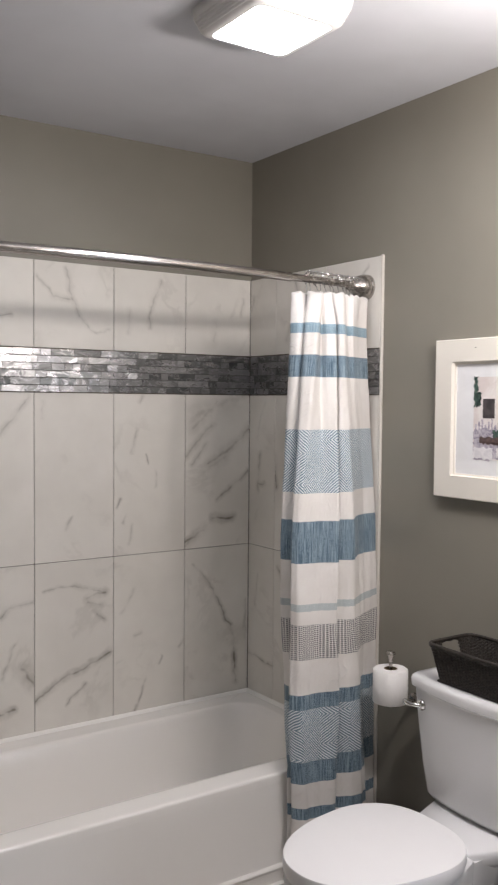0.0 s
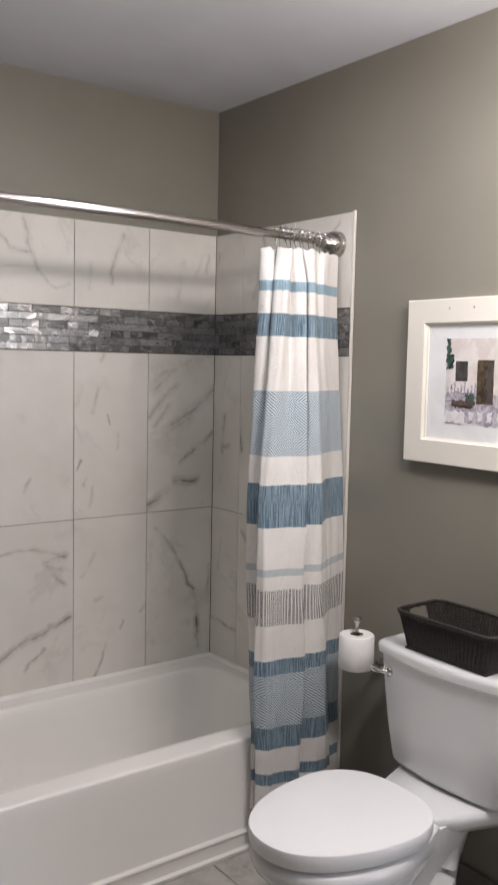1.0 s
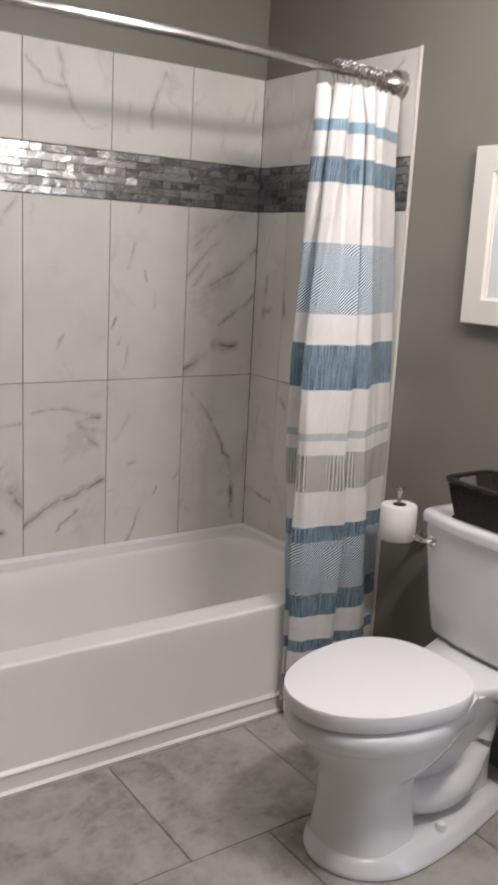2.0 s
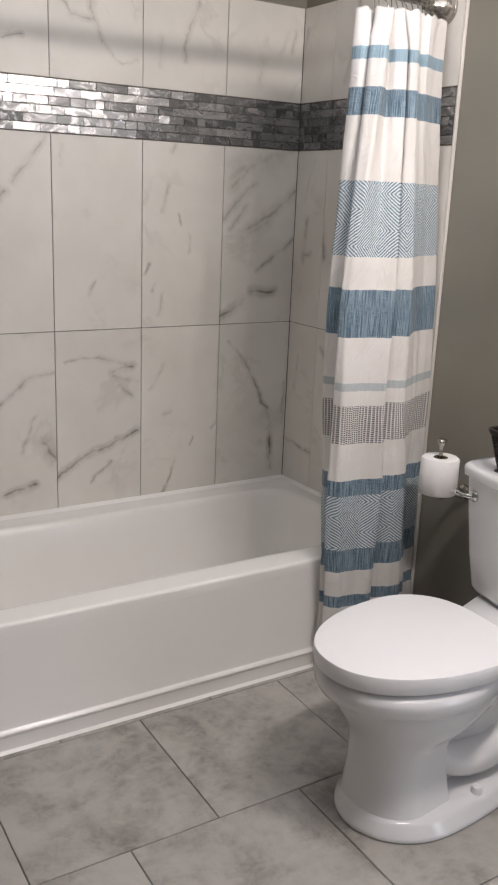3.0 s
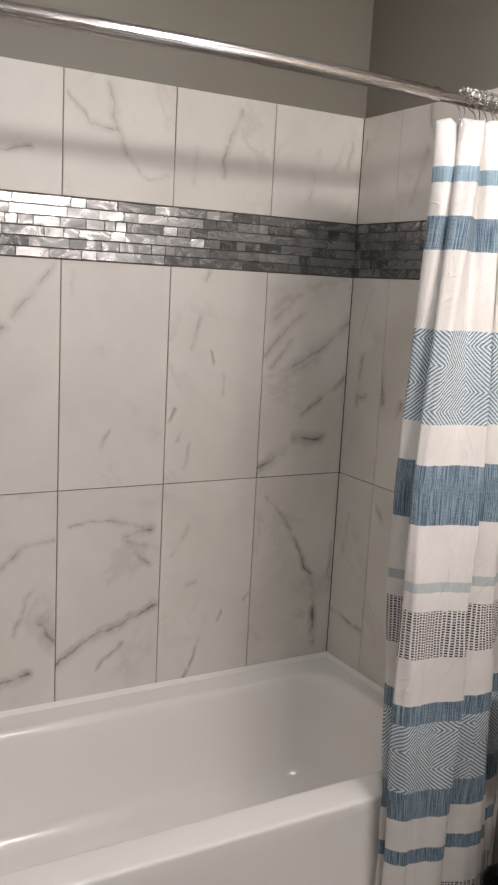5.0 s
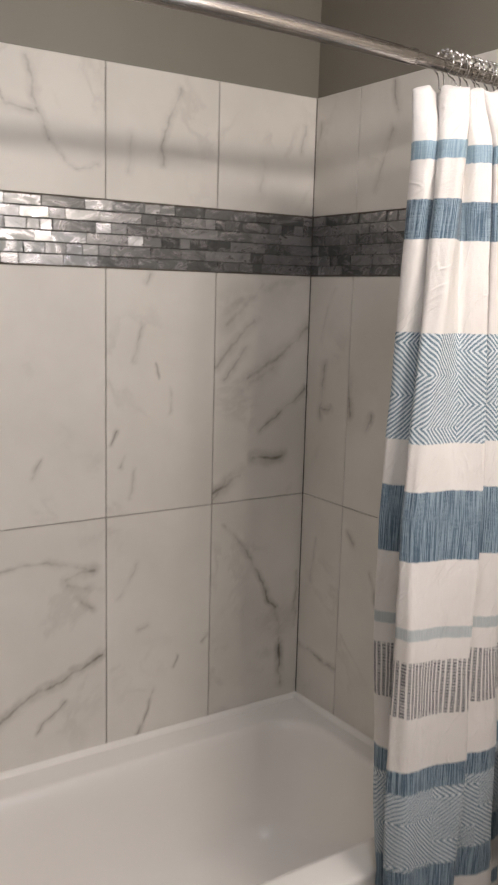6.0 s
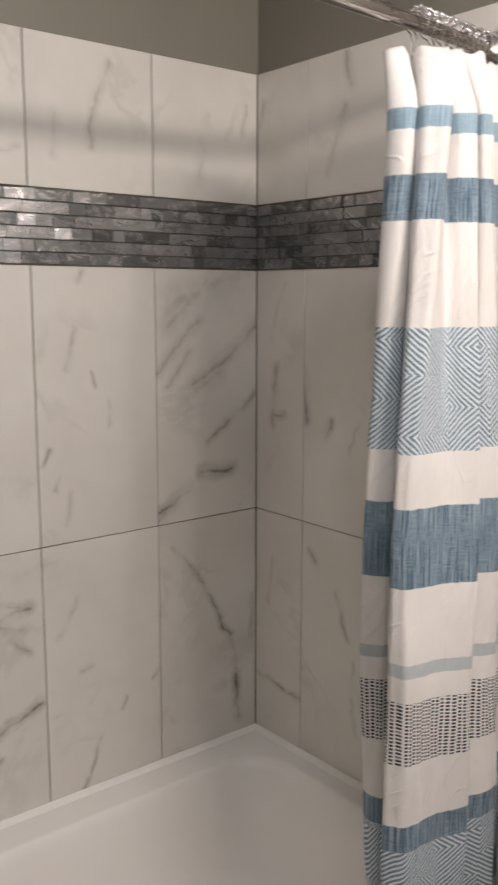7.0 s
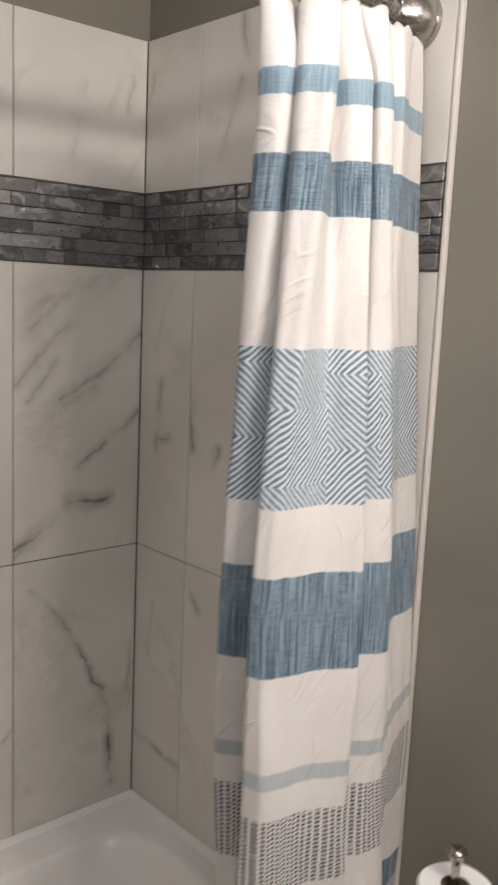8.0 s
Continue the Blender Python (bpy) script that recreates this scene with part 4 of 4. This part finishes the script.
def wall_tile(wall, key, seed, a, b, z0, z1):
    w, h, g = abs(b - a) - 0.0022, z1 - z0 - 0.0022, 0.0
    strokes = VEINS.get(key, ((.2, .3, .7, .45, .016, .5), (.6, .75, .8, .9, .014, .4)))
    ob = new("tile", mesh_of("tile", box((-w / 2, 0, -h / 2), (w / 2, 0.008, h / 2), 0.0011, 1), marble(seed, (w, h), strokes)))
    ob.parent = wall
    mid = (a + b) / 2
    ob.matrix_basis = pose(mid, 0, (z0 + z1) / 2) if wall is surround else pose(0, mid, (z0 + z1) / 2, 0, 0, -90)


for r, (z0, z1) in enumerate(LEVELS):
    for c in range(5):
        wall_tile(surround, "n%d%d" % (c, r), 1 + c * 3 + r, COLS[c], COLS[c + 1], z0, z1)
    for c in range(3):
        wall_tile(surround_east, "e%d%d" % (c, r), 31 + c * 3 + r, RIGHT[c], RIGHT[c + 1], z0, z1)

# the band of glass sticks, in six courses, bedded in grey grout
for wall, lo, hi in ((surround, (ALC, 0.0022, 1.556), (0.0, 0.0034, 1.711)), (surround_east, (0.0022, -0.771, 1.556), (0.0034, 0.002, 1.711))):
    part("mosaic_bed", box(lo, hi), MOSAIC_GROUT, wall, "dark grey grout between glass sticks")
RNG = random.Random(11)
STICKS = {}
for wall, end in ((surround, ALC + 0.003), (surround_east, -0.771)):
    for r in range(6):
        z = 1.711 - (r + 0.5) * 0.155 / 6
        at = -0.001 - RNG.choice((0.0, 0.03, 0.055))
        lengths = [] if at > -0.005 else [(-0.001, at)]
        while at > end + 0.004:
            to = max(at - RNG.choice((0.030, 0.040, 0.050, 0.068, 0.085, 0.105)), end)
            to = end if to - end < 0.012 else to
            lengths.append((at, to))
            at = to
        for a, b in lengths:
            w = round(abs(b - a) - 0.0018, 4)
            if w < 0.004:
                continue
            if w not in STICKS:
                STICKS[w] = mesh_of("glass_stick", box((-w / 2, 0, -0.0120), (w / 2, 0.006, 0.0120), 0.0008, 1), MOSAIC, 20)
            ob = new("glass_stick", STICKS[w])
            ob.parent = wall
            mid, tip = (a + b) / 2, RNG.gauss(-2.6, 2.4) if abs(b - a) < 0.08 else RNG.gauss(-2.2, 1.2)
            most = math.degrees(0.0026 / (w / 2))
            tip = max(-most, min(most, tip))
            ob.matrix_basis = (pose(mid, -0.0012, z, RNG.gauss(-1.0, 1.5), 0, tip) if wall is surround else pose(-0.0012, mid, z, RNG.gauss(-1.0, 1.5), 0, -90 + tip))

for z in (1.5565, 1.7105):
    for wall, lo, hi in ((surround, (ALC, -0.002, z - 0.0022), (-0.002, 0.004, z + 0.0022)), (surround_east, (-0.002, -0.771, z - 0.0022), (0.004, -0.002, z + 0.0022))):
        part("pencil_strip", box(lo, hi, 0.0008, 1), GROUT, wall)
part("edge_trim", box((-0.0015, -0.781, 0.0), (0.0099, -0.7725, 2.020), 0.003, 2), TRIM, surround_east, "cream tile edge trim")
